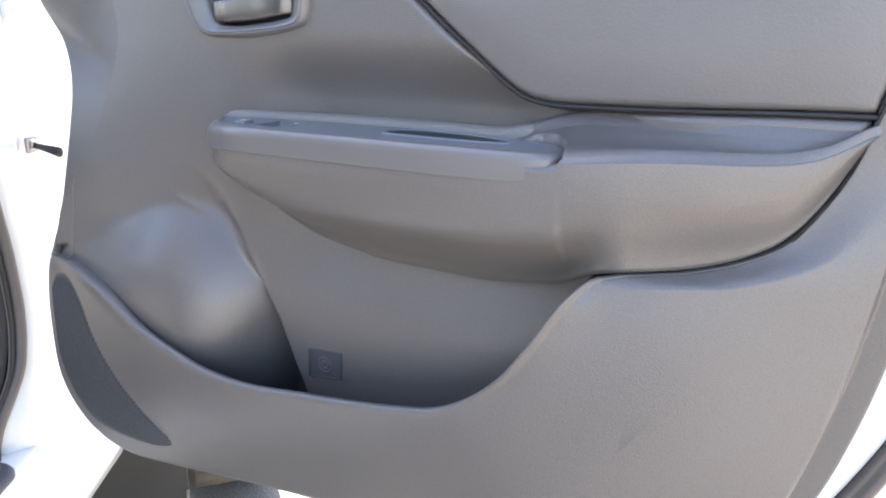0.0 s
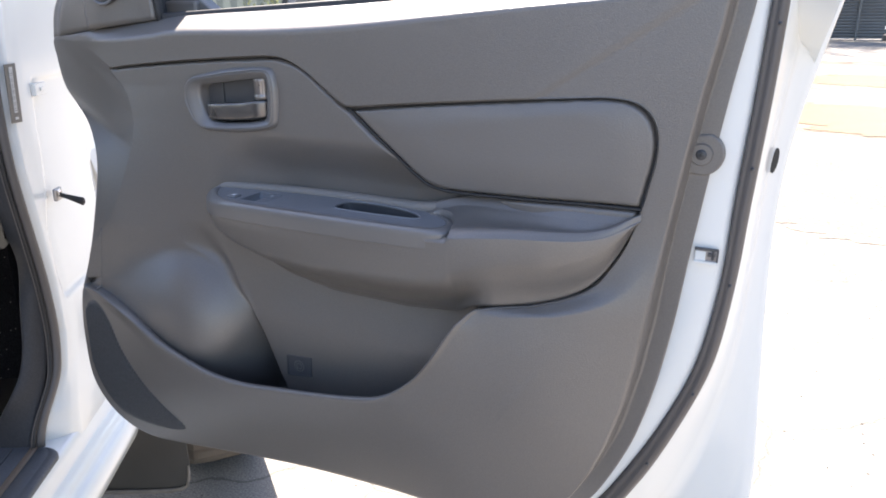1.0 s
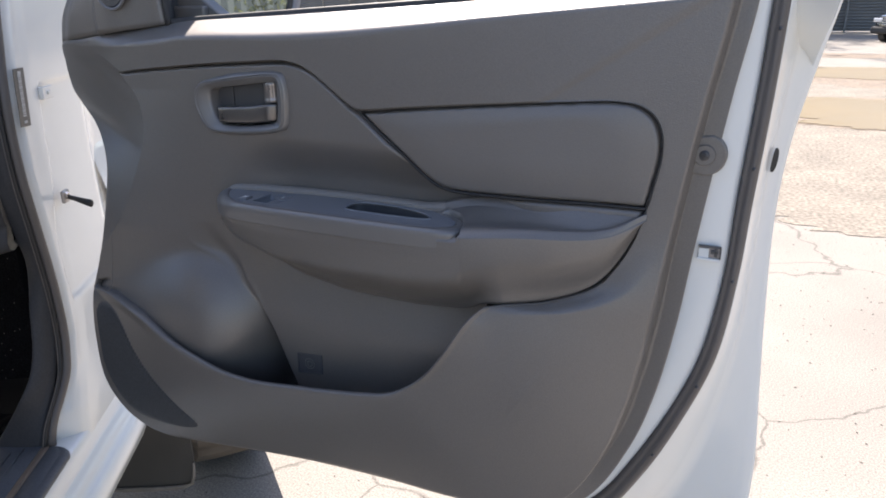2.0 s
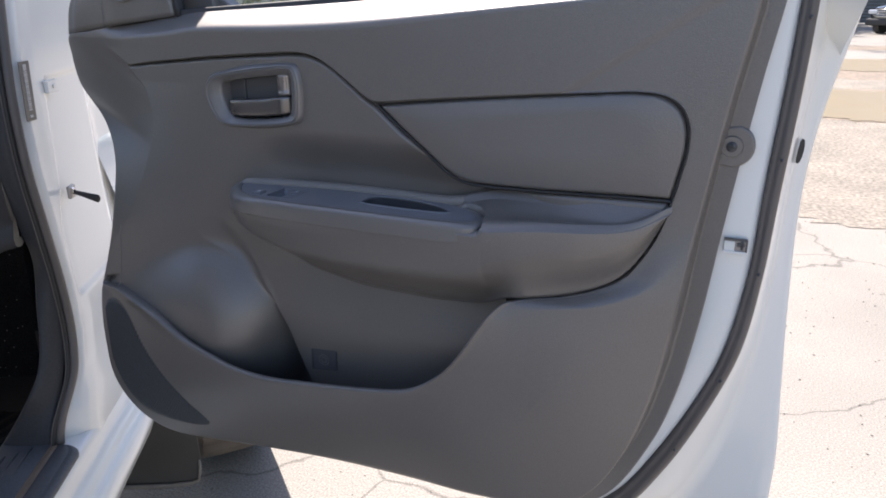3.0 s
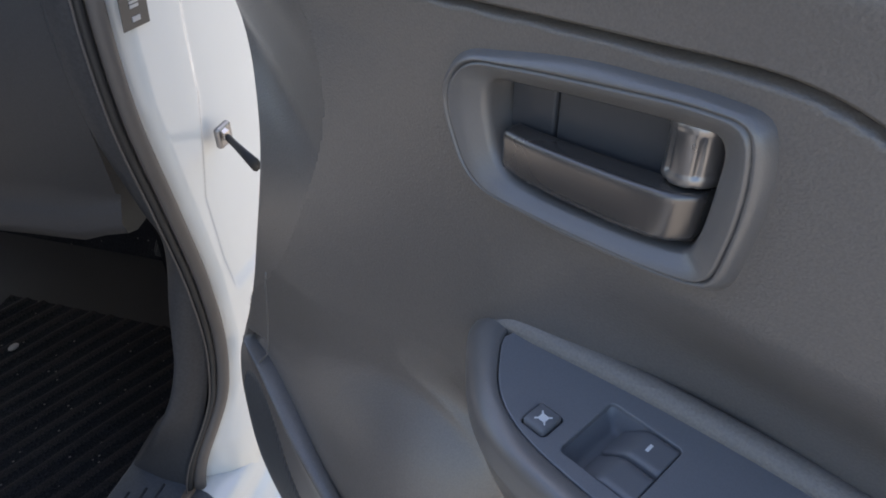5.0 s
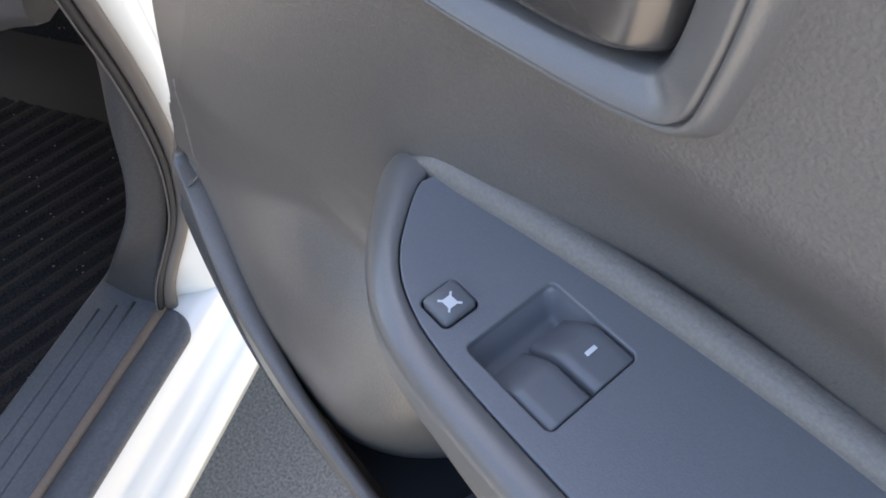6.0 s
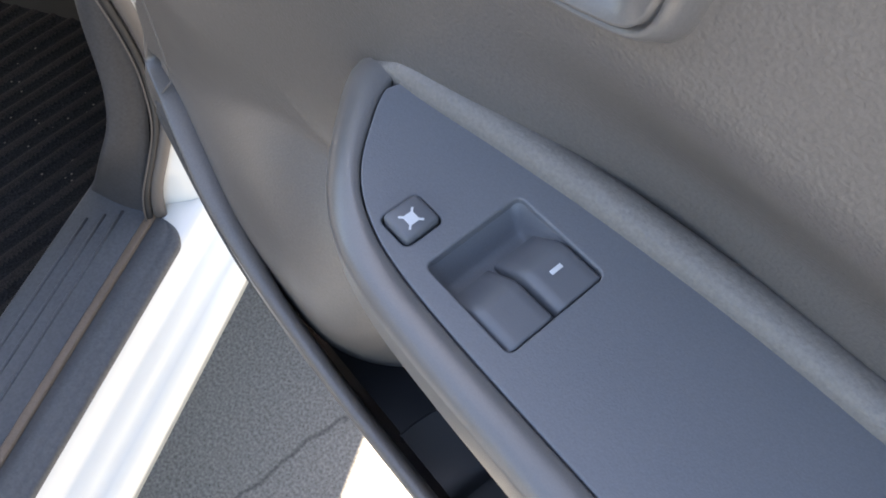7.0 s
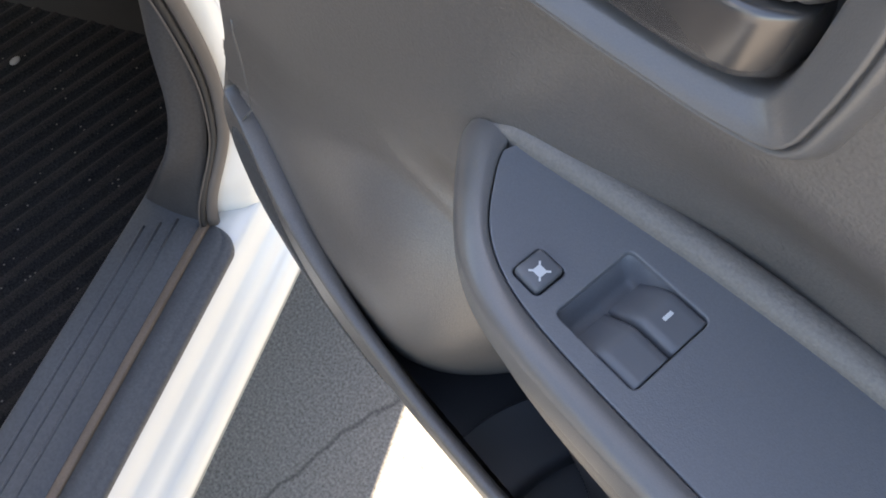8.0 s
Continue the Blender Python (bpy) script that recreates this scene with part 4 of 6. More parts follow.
M_A = strip_curve([(1.150, 1.440), (1.150, 1.393), (1.143, 1.298), (1.135, 1.220), (1.125, 1.118), (1.112, 1.008), (1.095, 0.915), (1.072, 0.850), (1.030, 0.775), (0.970, 0.735), (0.80, 0.720), (0.50, 0.705), (0.25, 0.70)])
M_B = strip_curve([(1.199, 1.440), (1.197, 1.393), (1.193, 1.289), (1.187, 1.182), (1.183, 1.078), (1.169, 0.980), (1.150, 0.918), (1.103, 0.812), (1.050, 0.725), (0.980, 0.675), (0.80, 0.695), (0.50, 0.690), (0.25, 0.68)])
M_C = strip_curve([(1.215, 1.440), (1.2135, 1.393), (1.210, 1.289), (1.2035, 1.170), (1.199, 1.077), (1.187, 0.977), (1.158, 0.885), (1.115, 0.785), (1.062, 0.700), (0.985, 0.650), (0.80, 0.680), (0.50, 0.675), (0.25, 0.67)])
M_D = strip_curve([(1.270, 1.440), (1.265, 1.393), (1.253, 1.332), (1.235, 1.233), (1.229, 1.141), (1.234, 1.003), (1.242, 0.887), (1.250, 0.752), (1.240, 0.650), (1.200, 0.605), (0.80, 0.648), (0.50, 0.652), (0.25, 0.65)])


def loft(name, curves, mat, parent, label=""):
    v = np.array([[(x, y, z) for x, z in c] for c, y in curves])
    return hang(mesh(name, v.reshape(-1, 3), quads(v.shape[0], v.shape[1]), mat, None), parent)


hang(loft("inner_metal", [(M_A, 0.050), (M_A * 0.6 + M_B * 0.4, 0.049), (M_B * 0.85 + M_A * 0.15, 0.051), (M_B * 0.97 + M_A * 0.03, 0.055), (M_B, 0.060), (M_C, 0.066), (M_C * 0.97 + M_D * 0.03, 0.072), (M_C * 0.88 + M_D * 0.12, 0.084), (M_C * 0.74 + M_D * 0.26, 0.114), (M_C * 0.66 + M_D * 0.34, 0.130), (M_C * 0.58 + M_D * 0.42, 0.136), (M_C * 0.2 + M_D * 0.8, 0.150), (M_C * 0.04 + M_D * 0.96, 0.155), (M_D, 0.160), (M_D, 0.166), (M_D * 0.97 + M_C * 0.03, 0.171)], PAINT, door))
hang(loft("door_seal", [(M_B, 0.060), (M_B * 0.95 + M_C * 0.05, 0.052), (M_B * 0.75 + M_C * 0.25, 0.050), (M_B * 0.62 + M_C * 0.38, 0.054), (M_B * 0.5 + M_C * 0.5, 0.050), (M_B * 0.2 + M_C * 0.8, 0.051), (M_C, 0.057), (M_C, 0.068)], SEAL, door))
for k in (6, 17, 27, 38, 47, 55, 62):
    p = (M_B[k] * 0.32 + M_C[k] * 0.68)
    bm = bmesh.new()
    bmesh.ops.create_uvsphere(bm, u_segments=10, v_segments=6, radius=0.0022, matrix=Matrix.Translation((p[0], 0.0498, p[1])))
    hang(part("seal_clip", bm, BUTTON, None, smooth=True))


def skin():
    xs, zs = np.linspace(0.15, 1.26, 50), np.linspace(0.645, 1.39, 40)
    v = []
    for x in xs:
        for z in zs:
            bow = 0.168 + 0.022 * math.sin(math.pi * (z - 0.5) / 1.0) - 0.05 * float(ease(0.2, 0.08, x)) - 0.09 * float(ease(1.30, 1.39, z))
            lim = np.interp(z, M_D[::-1, 1][20:], M_D[::-1, 0][20:]) if z > 0.6 else 1.2
            v.append((min(x, float(lim) - 0.006), bow - 0.02 * float(ease(1.20, 1.26, x)), min(z, float(belt(x)) - 0.014)))
    return hang(mesh("outer_skin", v, quads(50, 40), PAINT))


skin()
# unseen sheet added inside the door to keep sun out of the pocket
rows = [[(0.236, y, z) for y in (0.040, 0.08, 0.12, 0.165)] for z in np.linspace(0.665, 1.335, 12)]
hang(mesh("hinge_light_shield", np.array(rows).reshape(-1, 3), quads(12, 4), PAINT))
rows = []
for z in np.linspace(1.400, 1.475, 14):
    xc, xe = 1.1515 + 0.114 * (z - 1.358), 1.1795 + 0.12 * (z - 1.357)
    rows.append([(x, y, z) for x, y in ((xc - 0.020, 0.058), (xc - 0.012, 0.046), (xc - 0.006, 0.0225), (xc - 0.002, 0.0150), (xc + 0.001, 0.0142), (xc + 0.0055, 0.0205), (xc + 0.0085, 0.0350), (xc + 0.0125, 0.0405), (xe - 0.001, 0.0412), (xe, 0.0425), (xe, 0.058))])
hang(mesh("upper_trim", np.array(rows).reshape(-1, 3), quads(14, 11), TRIM))
# belt line: inner lip, window slot and outer moulding
xs = np.linspace(0.30, 1.158, 60)
def belt_strip(name, y0, y1, z0, z1, mat):
    rows = []
    for x in xs:
        b = float(belt(x))
        rows.append([(x, y0, b + z0), (x, y0, b + z1 - 0.002), (x, y0 + 0.0015, b + z1), (x, y1 - 0.0015, b + z1), (x, y1, b + z1 - 0.002), (x, y1, b + z0)])
    v = np.array(rows)
    return hang(mesh(name, v.reshape(-1, 3), quads(60, 6), mat))


belt_strip("belt_seal", 0.050, 0.066, -0.03, 0.0035, RUBBER)
belt_strip("outer_belt_moulding", 0.078, 0.100, -0.03, -0.007, RUBBER)
belt_strip("slot_floor", 0.064, 0.080, -0.04, -0.022, RUBBER)

# screw tab and screw
TAB = [(1.140, 1.2465)] + [(1.149 + 0.0235 * math.cos(a), 1.2265 + 0.0235 * math.sin(a)) for a in np.linspace(1.25, -1.45, 20)] + [(1.135, 1.205)]
screw_tab = hang(plate("screw_tab", TAB, [], 0.050, 0.0395, "y", TRIM, None, bevel=0.002))
bm = bmesh.new()
bmesh.ops.create_cone(bm, cap_ends=True, segments=32, radius1=0.0125, radius2=0.011, depth=0.003, matrix=Matrix.Translation((1.149, 0.0388, 1.2265)) @ Matrix.Rotation(radians(90), 4, "X"))
hang(part("screw_cup", bm, TRIM, None, smooth=False))
bm = bmesh.new()
bmesh.ops.create_uvsphere(bm, u_segments=20, v_segments=10, radius=0.0062, matrix=Matrix.Translation((1.149, 0.0384, 1.2265)) @ Matrix.Diagonal((1, 0.5, 1, 1)))
hang(part("screw", bm, BUTTON, None, smooth=True))
bm = bmesh.new()
for a in (20, 110):
    box(bm, (-0.004, -0.0006, -0.0007), (0.004, 0.0006, 0.0007), 0, Matrix.Translation((1.149, 0.0350, 1.2265)) @ Matrix.Rotation(radians(a), 4, "Y"))
hang(part("screw_cross", bm, LABEL, None))
# latch opening in the metal edge with its striker hook
# grey box painted for the shading inside the white opening
bm = bmesh.new()
box(bm, (1.153, 0.046, 1.105), (1.178, 0.0495, 1.121), 0.001)
hang(part("latch_shading", bm, SATIN_METAL, None))
bm = bmesh.new()
box(bm, (1.153, 0.0435, 1.1030), (1.178, 0.0470, 1.1065), 0.0005)
box(bm, (1.1535, 0.0450, 1.1060), (1.1650, 0.0470, 1.1175), 0.0005)
hang(part("latch_lip", bm, PAINT, None))
# dark bars draw the lines along the opening's top and right
bm = bmesh.new()
box(bm, (1.153, 0.0440, 1.1190), (1.178, 0.0475, 1.1215), 0.0005)
box(bm, (1.1765, 0.0440, 1.1060), (1.1785, 0.0475, 1.1200), 0.0005)
hang(part("latch_edge_lines", bm, BADGE, None))
bm = bmesh.new()
box(bm, (1.167, 0.043, 1.1120), (1.1755, 0.047, 1.1165), 0.001)
box(bm, (1.171, 0.043, 1.1085), (1.1745, 0.047, 1.1195), 0.001)
hang(part("latch_pawl", bm, BADGE, None))
# rubber plug in the hem
plug = [(0.0040 * math.cos(a), 0.0145 * math.sin(a)) for a in np.linspace(0, 2 * math.pi, 28, endpoint=False)]
bm = bmesh.new()
vs = [bm.verts.new((x, -0.0015, z)) for x, z in plug]
fc = bm.faces.new(vs)
r = bmesh.ops.extrude_face_region(bm, geom=[fc])
bmesh.ops.translate(bm, vec=(0, 0.006, 0), verts=[g for g in r["geom"] if isinstance(g, bmesh.types.BMVert)])
bmesh.ops.transform(bm, matrix=Matrix.Translation((1.2185, 0.1375, 1.2080)) @ Matrix.Rotation(radians(35), 4, "Z") @ Matrix.Rotation(radians(6), 4, "Y"), verts=bm.verts)
hang(part("hem_plug", bm, RUBBER, None))

# ---- sail cover with the tweeter, window channel, outside mirror ----
def sail():
    left = [(0.136, 1.333), (0.147, 1.372), (0.170, 1.405), (0.198, 1.440), (0.232, 1.480), (0.275, 1.525)]
    right = [(0.360, 1.3615), (0.358, 1.385), (0.355, 1.407), (0.352, 1.430), (0.349, 1.470), (0.345, 1.525)]
    L, R = spline(left, 24), spline(right, 24)
    rows = []
    for a, b in zip(L, R):
        row = []
        for s in np.linspace(0, 1, 40):
            x = a[0] + (b[0] - a[0]) * s
            z = a[1] + (b[1] - a[1]) * s
            y = 0.0310 - 0.0100 * float(ease(0.236, 0.243, x)) - 0.0015 * float(ease(0.0, 0.3, s)) + 0.024 * float(ease(0.26, 0.358, x)) + 0.007 * float(ease(0.03, 0.0, x - a[0]))
            row.append((x, y, z))
        rows.append([(row[0][0], 0.070, row[0][2])] + row + [(row[-1][0], 0.052, row[-1][2])])
    rows.insert(0, [(x, y + 0.012, z) for x, y, z in rows[0]])
    v = np.array(rows)
    return hang(mesh("sail_cover", v.reshape(-1, 3), quads(v.shape[0], v.shape[1]), TRIM))


sail()
hang(tube("tweeter_ring", [(0.285 + 0.030 * math.cos(a), 0.0200, 1.414 + 0.030 * math.sin(a)) for a in np.linspace(0, 2 * math.pi, 48)], 0.0022, SATIN, up=(0, 1, 0.001)))
bm = bmesh.new()
bmesh.ops.create_cone(bm, cap_ends=True, segments=48, radius1=0.029, radius2=0.026, depth=0.004, matrix=Matrix.Translation((0.285, 0.0212, 1.414)) @ Matrix.Rotation(radians(90), 4, "X"))
hang(part("tweeter_mesh", bm, BUTTON, None, smooth=False))
hang(tube("window_channel", spline([(0.3665, 0.054, 1.355), (0.361, 0.054, 1.41), (0.350, 0.054, 1.54)], 12), 0.0055, RUBBER, sides=8, flat=1.6, up=(0, 1, 0)))

mirror_c = Vector((0.385, 0.245, 1.44))
mt = Vector((0.378, 0.926, 0)).normalized()     # along the glass, outwards
mn = Vector((mt.y, -mt.x, 0))                 # the way the glass faces
GLASS_EDGE = spline([(-0.118, -0.005), (-0.106, -0.020), (-0.079, -0.051), (-0.054, -0.080), (-0.030, -0.088), (0.0, -0.086), (0.035, -0.080), (0.052, -0.058), (0.058, -0.025), (0.060, 0.040), (0.045, 0.090), (-0.03, 0.105), (-0.10, 0.100), (-0.125, 0.050)], 64, closed=True)
SHELL_EDGE = spline([(-0.134, -0.002), (-0.116, -0.030), (-0.088, -0.064), (-0.062, -0.096), (-0.030, -0.108), (0.010, -0.108), (0.060, -0.096), (0.086, -0.066), (0.096, -0.026), (0.100, 0.050), (0.080, 0.105), (-0.03, 0.125), (-0.11, 0.118), (-0.142, 0.060)], 64, closed=True)


def mirror_loop(k, size, depth):
    """A border between the glass (k 0) and the shell's widest rim (k 1), set back by depth."""
    e = GLASS_EDGE * (1 - k) + SHELL_EDGE * k
    e = e.mean(0) + (e - e.mean(0)) * size
    return [tuple(mirror_c + mt * p[0] + Vector((0, 0, p[1])) - mn * depth) for p in e]


def ring(name, rows, mat, cap=False):
    f = quads(len(rows), 64, close_c=True)
    if cap:
        f.append(tuple((len(rows) - 1) * 64 + k for k in range(64)))
    return mesh(name, np.array(rows).reshape(-1, 3), f, mat)


housing = hang(ring("mirror_housing", [mirror_loop(0.22, 1.0, 0.002), mirror_loop(0.30, 1.0, -0.001), mirror_loop(0.7, 1.0, 0.006), mirror_loop(1.0, 1.0, 0.026), mirror_loop(1.0, 1.03, 0.045), mirror_loop(1.0, 0.95, 0.08), mirror_loop(1.0, 0.72, 0.115), mirror_loop(1.0, 0.3, 0.13)], material("grey_blue_mirror_shell", (0.16, 0.17, 0.2), 0.4, vary=0.06), cap=True))
hang(ring("mirror_rim", [mirror_loop(0.0, 0.96, 0.008), mirror_loop(0.0, 1.0, 0.002), mirror_loop(0.12, 1.0, -0.0015), mirror_loop(0.22, 1.0, 0.0022)], RUBBER), housing)
hang(mesh("mirror_glass", mirror_loop(0.0, 0.985, 0.005), [tuple(range(64))], MIRROR, smooth=False), housing)
bm = bmesh.new()
box(bm, (0.316, 0.090, 1.33), (0.400, 0.120, 1.388), 0.004)
hang(part("mirror_arm", bm, BEZEL, None, smooth=False), housing)

# black base of the mirror, outside the sail cover
base = spline([(0.135, 1.325), (0.150, 1.372), (0.170, 1.405), (0.232, 1.480), (0.275, 1.522), (0.335, 1.522), (0.336, 1.43), (0.342, 1.345)], 50)
hang(plate("mirror_base", [tuple(p) for p in base], [], 0.135, 0.080, "y", BUTTON, None, bevel=0.004), housing)
foot = [(0.325, 1.450), (0.372, 1.450), (0.3745, 1.408), (0.4000, 1.391), (0.4250, 1.374), (0.4480, 1.356), (0.325, 1.356)]
hang(plate("mirror_foot", foot, [], 0.125, 0.100, "y", BEZEL, None, bevel=0.003), housing)
# hidden block added to stop sun leaking in below the sail cover
bm = bmesh.new()
box(bm, (0.140, 0.048, 1.300), (0.372, 0.082, 1.336), 0.003)
hang(part("belt_light_block", bm, RUBBER, None))

# ---- the truck's body: u runs back along its side, w outwards ----
truck = thing("pickup_truck", "white pickup truck standing with its front door open", "truck", (0, 0, 0))
C0, DU, NW = Vector((0.109, -0.077, 0)), Vector((0.527, -0.850, 0)), Vector((0.850, 0.527, 0))


def car(u, w, z):
    p = C0 + DU * float(u) + NW * float(w)
    return (p.x, p.y, float(z))


def sweep(name, profile, us, mat, parent=truck, label="", smooth=True):
    """A profile of (w, z) run along the truck's side."""
    v = [car(u, w, z) for u in us for w, z in profile]
    return mesh(name, v, quads(len(us), len(profile)), mat, parent, label, smooth)


# hinge pillar and its flange, with the curve of the door opening
OPEN_EDGE = spline([(-0.165, 1.62), (-0.125, 1.46), (-0.098, 1.34), (-0.080, 1.24), (-0.080, 1.12), (-0.100, 1.0), (-0.117, 0.89), (-0.118, 0.79), (-0.098, 0.725), (-0.072, 0.683), (-0.052, 0.652), (-0.040, 0.618), (-0.036, 0.604)], 100)


def pillar():
    keys = [(1.62, -0.165), (1.46, -0.125), (1.34, -0.098), (1.24, -0.080), (1.12, -0.080), (1.0, -0.100), (0.89, -0.117), (0.79, -0.118), (0.725, -0.098), (0.683, -0.072), (0.652, -0.052), (0.62, -0.042), (0.598, -0.040)]
    zk, uk = [k[0] for k in keys][::-1], [k[1] for k in keys][::-1]
    rows = []
    for z in np.r_[np.linspace(1.62, 1.27, 20), np.linspace(1.264, 0.80, 90), np.linspace(0.795, 0.588, 44)]:
        u0 = float(np.interp(z, zk, uk))
        row = []
        for s in np.r_[np.linspace(0, 0.4, 60), np.linspace(0.42, 1, 30)]:
            u = u0 + (-0.62 - u0) * s
            d = u0 - u
            w = -0.022 + 0.014 * float(ease(0.0, 0.02, d)) + 0.002 * float(ease(0.03, 0.07, d)) - 0.010 * float(ease(0.28, 0.36, d))
            # a pressed panel round the check strap
            step = float(np.interp(z, [0.86, 0.90, 0.99, 1.10, 1.175, 1.26], [-0.154, -0.146, -0.139, -0.165, -0.168, -0.178]))
            w -= 0.0055 * float(ease(step + 0.003, step - 0.007, u)) * float(ease(0.845, 0.862, z)) * float(ease(1.262, 1.254, z))
            # the foot draws in round the end of the sill
            w += (0.005 - w) * float(ease(0.76, 0.595, z)) * float(ease(0.012, 0.06, d)) - 0.024 * float(ease(0.74, 0.61, z)) * float(ease(0.035, 0.0, d))
            w -= 0.04 * float(ease(0.70, 1.05, z)) * float(ease(-0.36, -0.55, u))
            row.append(car(u, w, z))
        rows.append(row)
    v = np.array(rows)
    return mesh("hinge_pillar", v.reshape(-1, 3), quads(v.shape[0], v.shape[1]), PAINT, truck)


pillar()
us = np.linspace(-0.62, 1.35, 50)
ROCKER = [(-0.05, 0.604), (-0.004, 0.603), (0.002, 0.598), (0.006, 0.578), (0.009, 0.566), (0.012, 0.561), (0.018, 0.556), (0.024, 0.543), (0.028, 0.534), (0.033, 0.530), (0.038, 0.526), (0.045, 0.510), (0.047, 0.498), (0.040, 0.470), (0.0, 0.440), (-0.12, 0.430)]
v = []
for u in us:
    # its front end is cut away by the wheel arch
    cut = float(np.interp(u, [-0.62, -0.50, -0.42, -0.34, -0.26, -0.18], [0.63, 0.59, 0.555, 0.515, 0.47, 0.42]))
    calm = float(ease(-0.12, -0.36, u))
    for k, (w, z) in enumerate(ROCKER):
        even = -0.004 + 0.051 * float(ease(0.62, 0.498, z)) if 0 < k < 13 else w
        v.append(car(u, w + (even - w) * calm, max(z, min(cut, 0.6035 + 0.0005 * k))))
mesh("rocker", v, quads(len(us), len(ROCKER)), PAINT, truck)

# rubber seal round the opening
def foot(z):
    """How far the opening's edge draws in towards the sill."""
    return -0.024 * float(ease(0.74, 0.61, z))


seal_path = [car(u + 0.006, -0.020 + foot(z), z) for u, z in spline(list(map(tuple, OPEN_EDGE)), 90)]
tube("opening_seal", seal_path, 0.0085, SEAL, truck, sides=10, up=NW)
# thin greyer tube drawn for the lit edge between seal and trim
tube("lit_edge_line", [car(u + 0.0245, -0.0275 + foot(z), z) for u, z in OPEN_EDGE], 0.0010, SEAL, truck, sides=6, up=NW)
tube("seal_bead", [car(u + 0.017, -0.027 + foot(z), z) for u, z in OPEN_EDGE], 0.0045, RUBBER, truck, sides=8, up=NW)

# lower pillar trim that runs into the scuff plate
def kick():
    out = spline([(-0.150, -0.030, 1.62), (-0.110, -0.030, 1.46), (-0.082, -0.030, 1.34), (-0.062, -0.030, 1.24), (-0.062, -0.030, 1.12), (-0.083, -0.030, 1.0), (-0.102, -0.030, 0.89), (-0.100, -0.032, 0.79), (-0.078, -0.036, 0.725), (-0.052, -0.044, 0.675), (-0.034, -0.052, 0.635), (-0.024, -0.056, 0.600)], 100)
    inn = spline([(-0.140, -0.060, 1.62), (-0.10, -0.060, 1.46), (-0.072, -0.060, 1.34), (-0.058, -0.060, 1.24), (-0.062, -0.060, 1.12), (-0.094, -0.060, 1.0), (-0.113, -0.060, 0.939), (-0.088, -0.060, 0.850), (-0.068, -0.060, 0.779), (-0.048, -0.066, 0.735), (-0.030, -0.080, 0.702), (-0.030, -0.110, 0.655), (-0.034, -0.140, 0.612), (-0.034, -0.152, 0.598)], 100)
    rows = []
    for a, b in zip(out, inn):
        row = [car(a[0] - 0.004, a[1] - 0.008, a[2]), car(a[0], a[1], a[2]), car(a[0] + 0.003, a[1] + 0.003, a[2])]
        for s in np.linspace(0.15, 1, 9):
            p = a + (b - a) * s
            arch = 0.004 * math.sin(math.pi * s)
            row.append(car(p[0] + arch, p[1] + arch * 0.5, p[2] + arch * 0.3))
        row += [car(b[0] - 0.006, b[1] - 0.004, b[2]), car(b[0] - 0.08, b[1] - 0.012, b[2])]
        rows.append(row)
    v = np.array(rows)
    return mesh("pillar_trim", v.reshape(-1, 3), quads(v.shape[0], v.shape[1]), PILLAR_TRIM, truck)


kick()

# scuff plate: inner ribbed step, brown strip, outer ledge with a rounded front end
def scuff():
    us = np.r_[np.linspace(-0.095, 0.05, 24), np.linspace(0.07, 1.3, 20)]
    prof = [(-0.200, 0.46), (-0.156, 0.590), (-0.151, 0.6045), (-0.147, 0.607), (-0.058, 0.607), (-0.056, 0.6045)]
    v = [car(u, w, z) for u in us for w, z in prof]
    mesh("scuff_step", v, quads(len(us), len(prof)), KICK, truck)
    for w0 in (-0.127, -0.108, -0.089):
        pts = [car(u, w0, 0.607) for u in np.linspace(-0.012 - (w0 + 0.1) * 0.6, 1.28, 24)]
        tube("scuff_rib", pts, 0.0022, KICK, truck, sides=8, flat=0.8)
    v = [car(u, w, z) for u in np.r_[-0.05, np.linspace(-0.04, 1.3, 20)] for w, z in ((-0.0575, 0.600), (-0.0565, 0.6085), (-0.054, 0.6095), (-0.048, 0.6095), (-0.0455, 0.6085), (-0.0445, 0.600))]
    mesh("brown_strip", v, quads(21, 6), STRIPE, truck, "faded brown strip along the sill")
    rows = []
    for u in np.r_[np.linspace(-0.024, 0.03, 30), np.linspace(0.05, 1.3, 20)]:
        a = min(1.0, max(0.0, (u + 0.024) / 0.034))
        wo = -0.042 + 0.044 * math.sqrt(max(0.0, 1 - (1 - a) ** 2)) if a < 1 else 0.002
        rows.append([car(u, -0.045, 0.600), car(u, -0.044, 0.6068), car(u, -0.043 + (wo + 0.043) * 0.55, 0.6068), car(u, -0.043 + (wo + 0.043) * 0.6, 0.6058), car(u, -0.043 + (wo + 0.043) * 0.65, 0.6068), car(u, -0.043 + (wo + 0.043) * 0.93, 0.6066), car(u, wo, 0.604), car(u, wo, 0.596)])
    v = np.array(rows)
    mesh("scuff_ledge", v.reshape(-1, 3), quads(v.shape[0], v.shape[1]), KICK, truck)


scuff()

# ---- foot well ----
mesh("cabin_floor", [car(-0.75, -1.2, 0.44), car(1.4, -1.2, 0.44), car(1.4, -0.10, 0.44), car(-0.75, -0.10, 0.44)], [(0, 1, 2, 3)], DARK, truck, smooth=False)
mesh("toe_board", [car(-0.62, -1.2, 0.44), car(-0.62, -0.06, 0.44), car(-0.80, -0.06, 0.95), car(-0.80, -1.2, 0.95)], [(0, 1, 2, 3)], CARPET, truck, smooth=False)
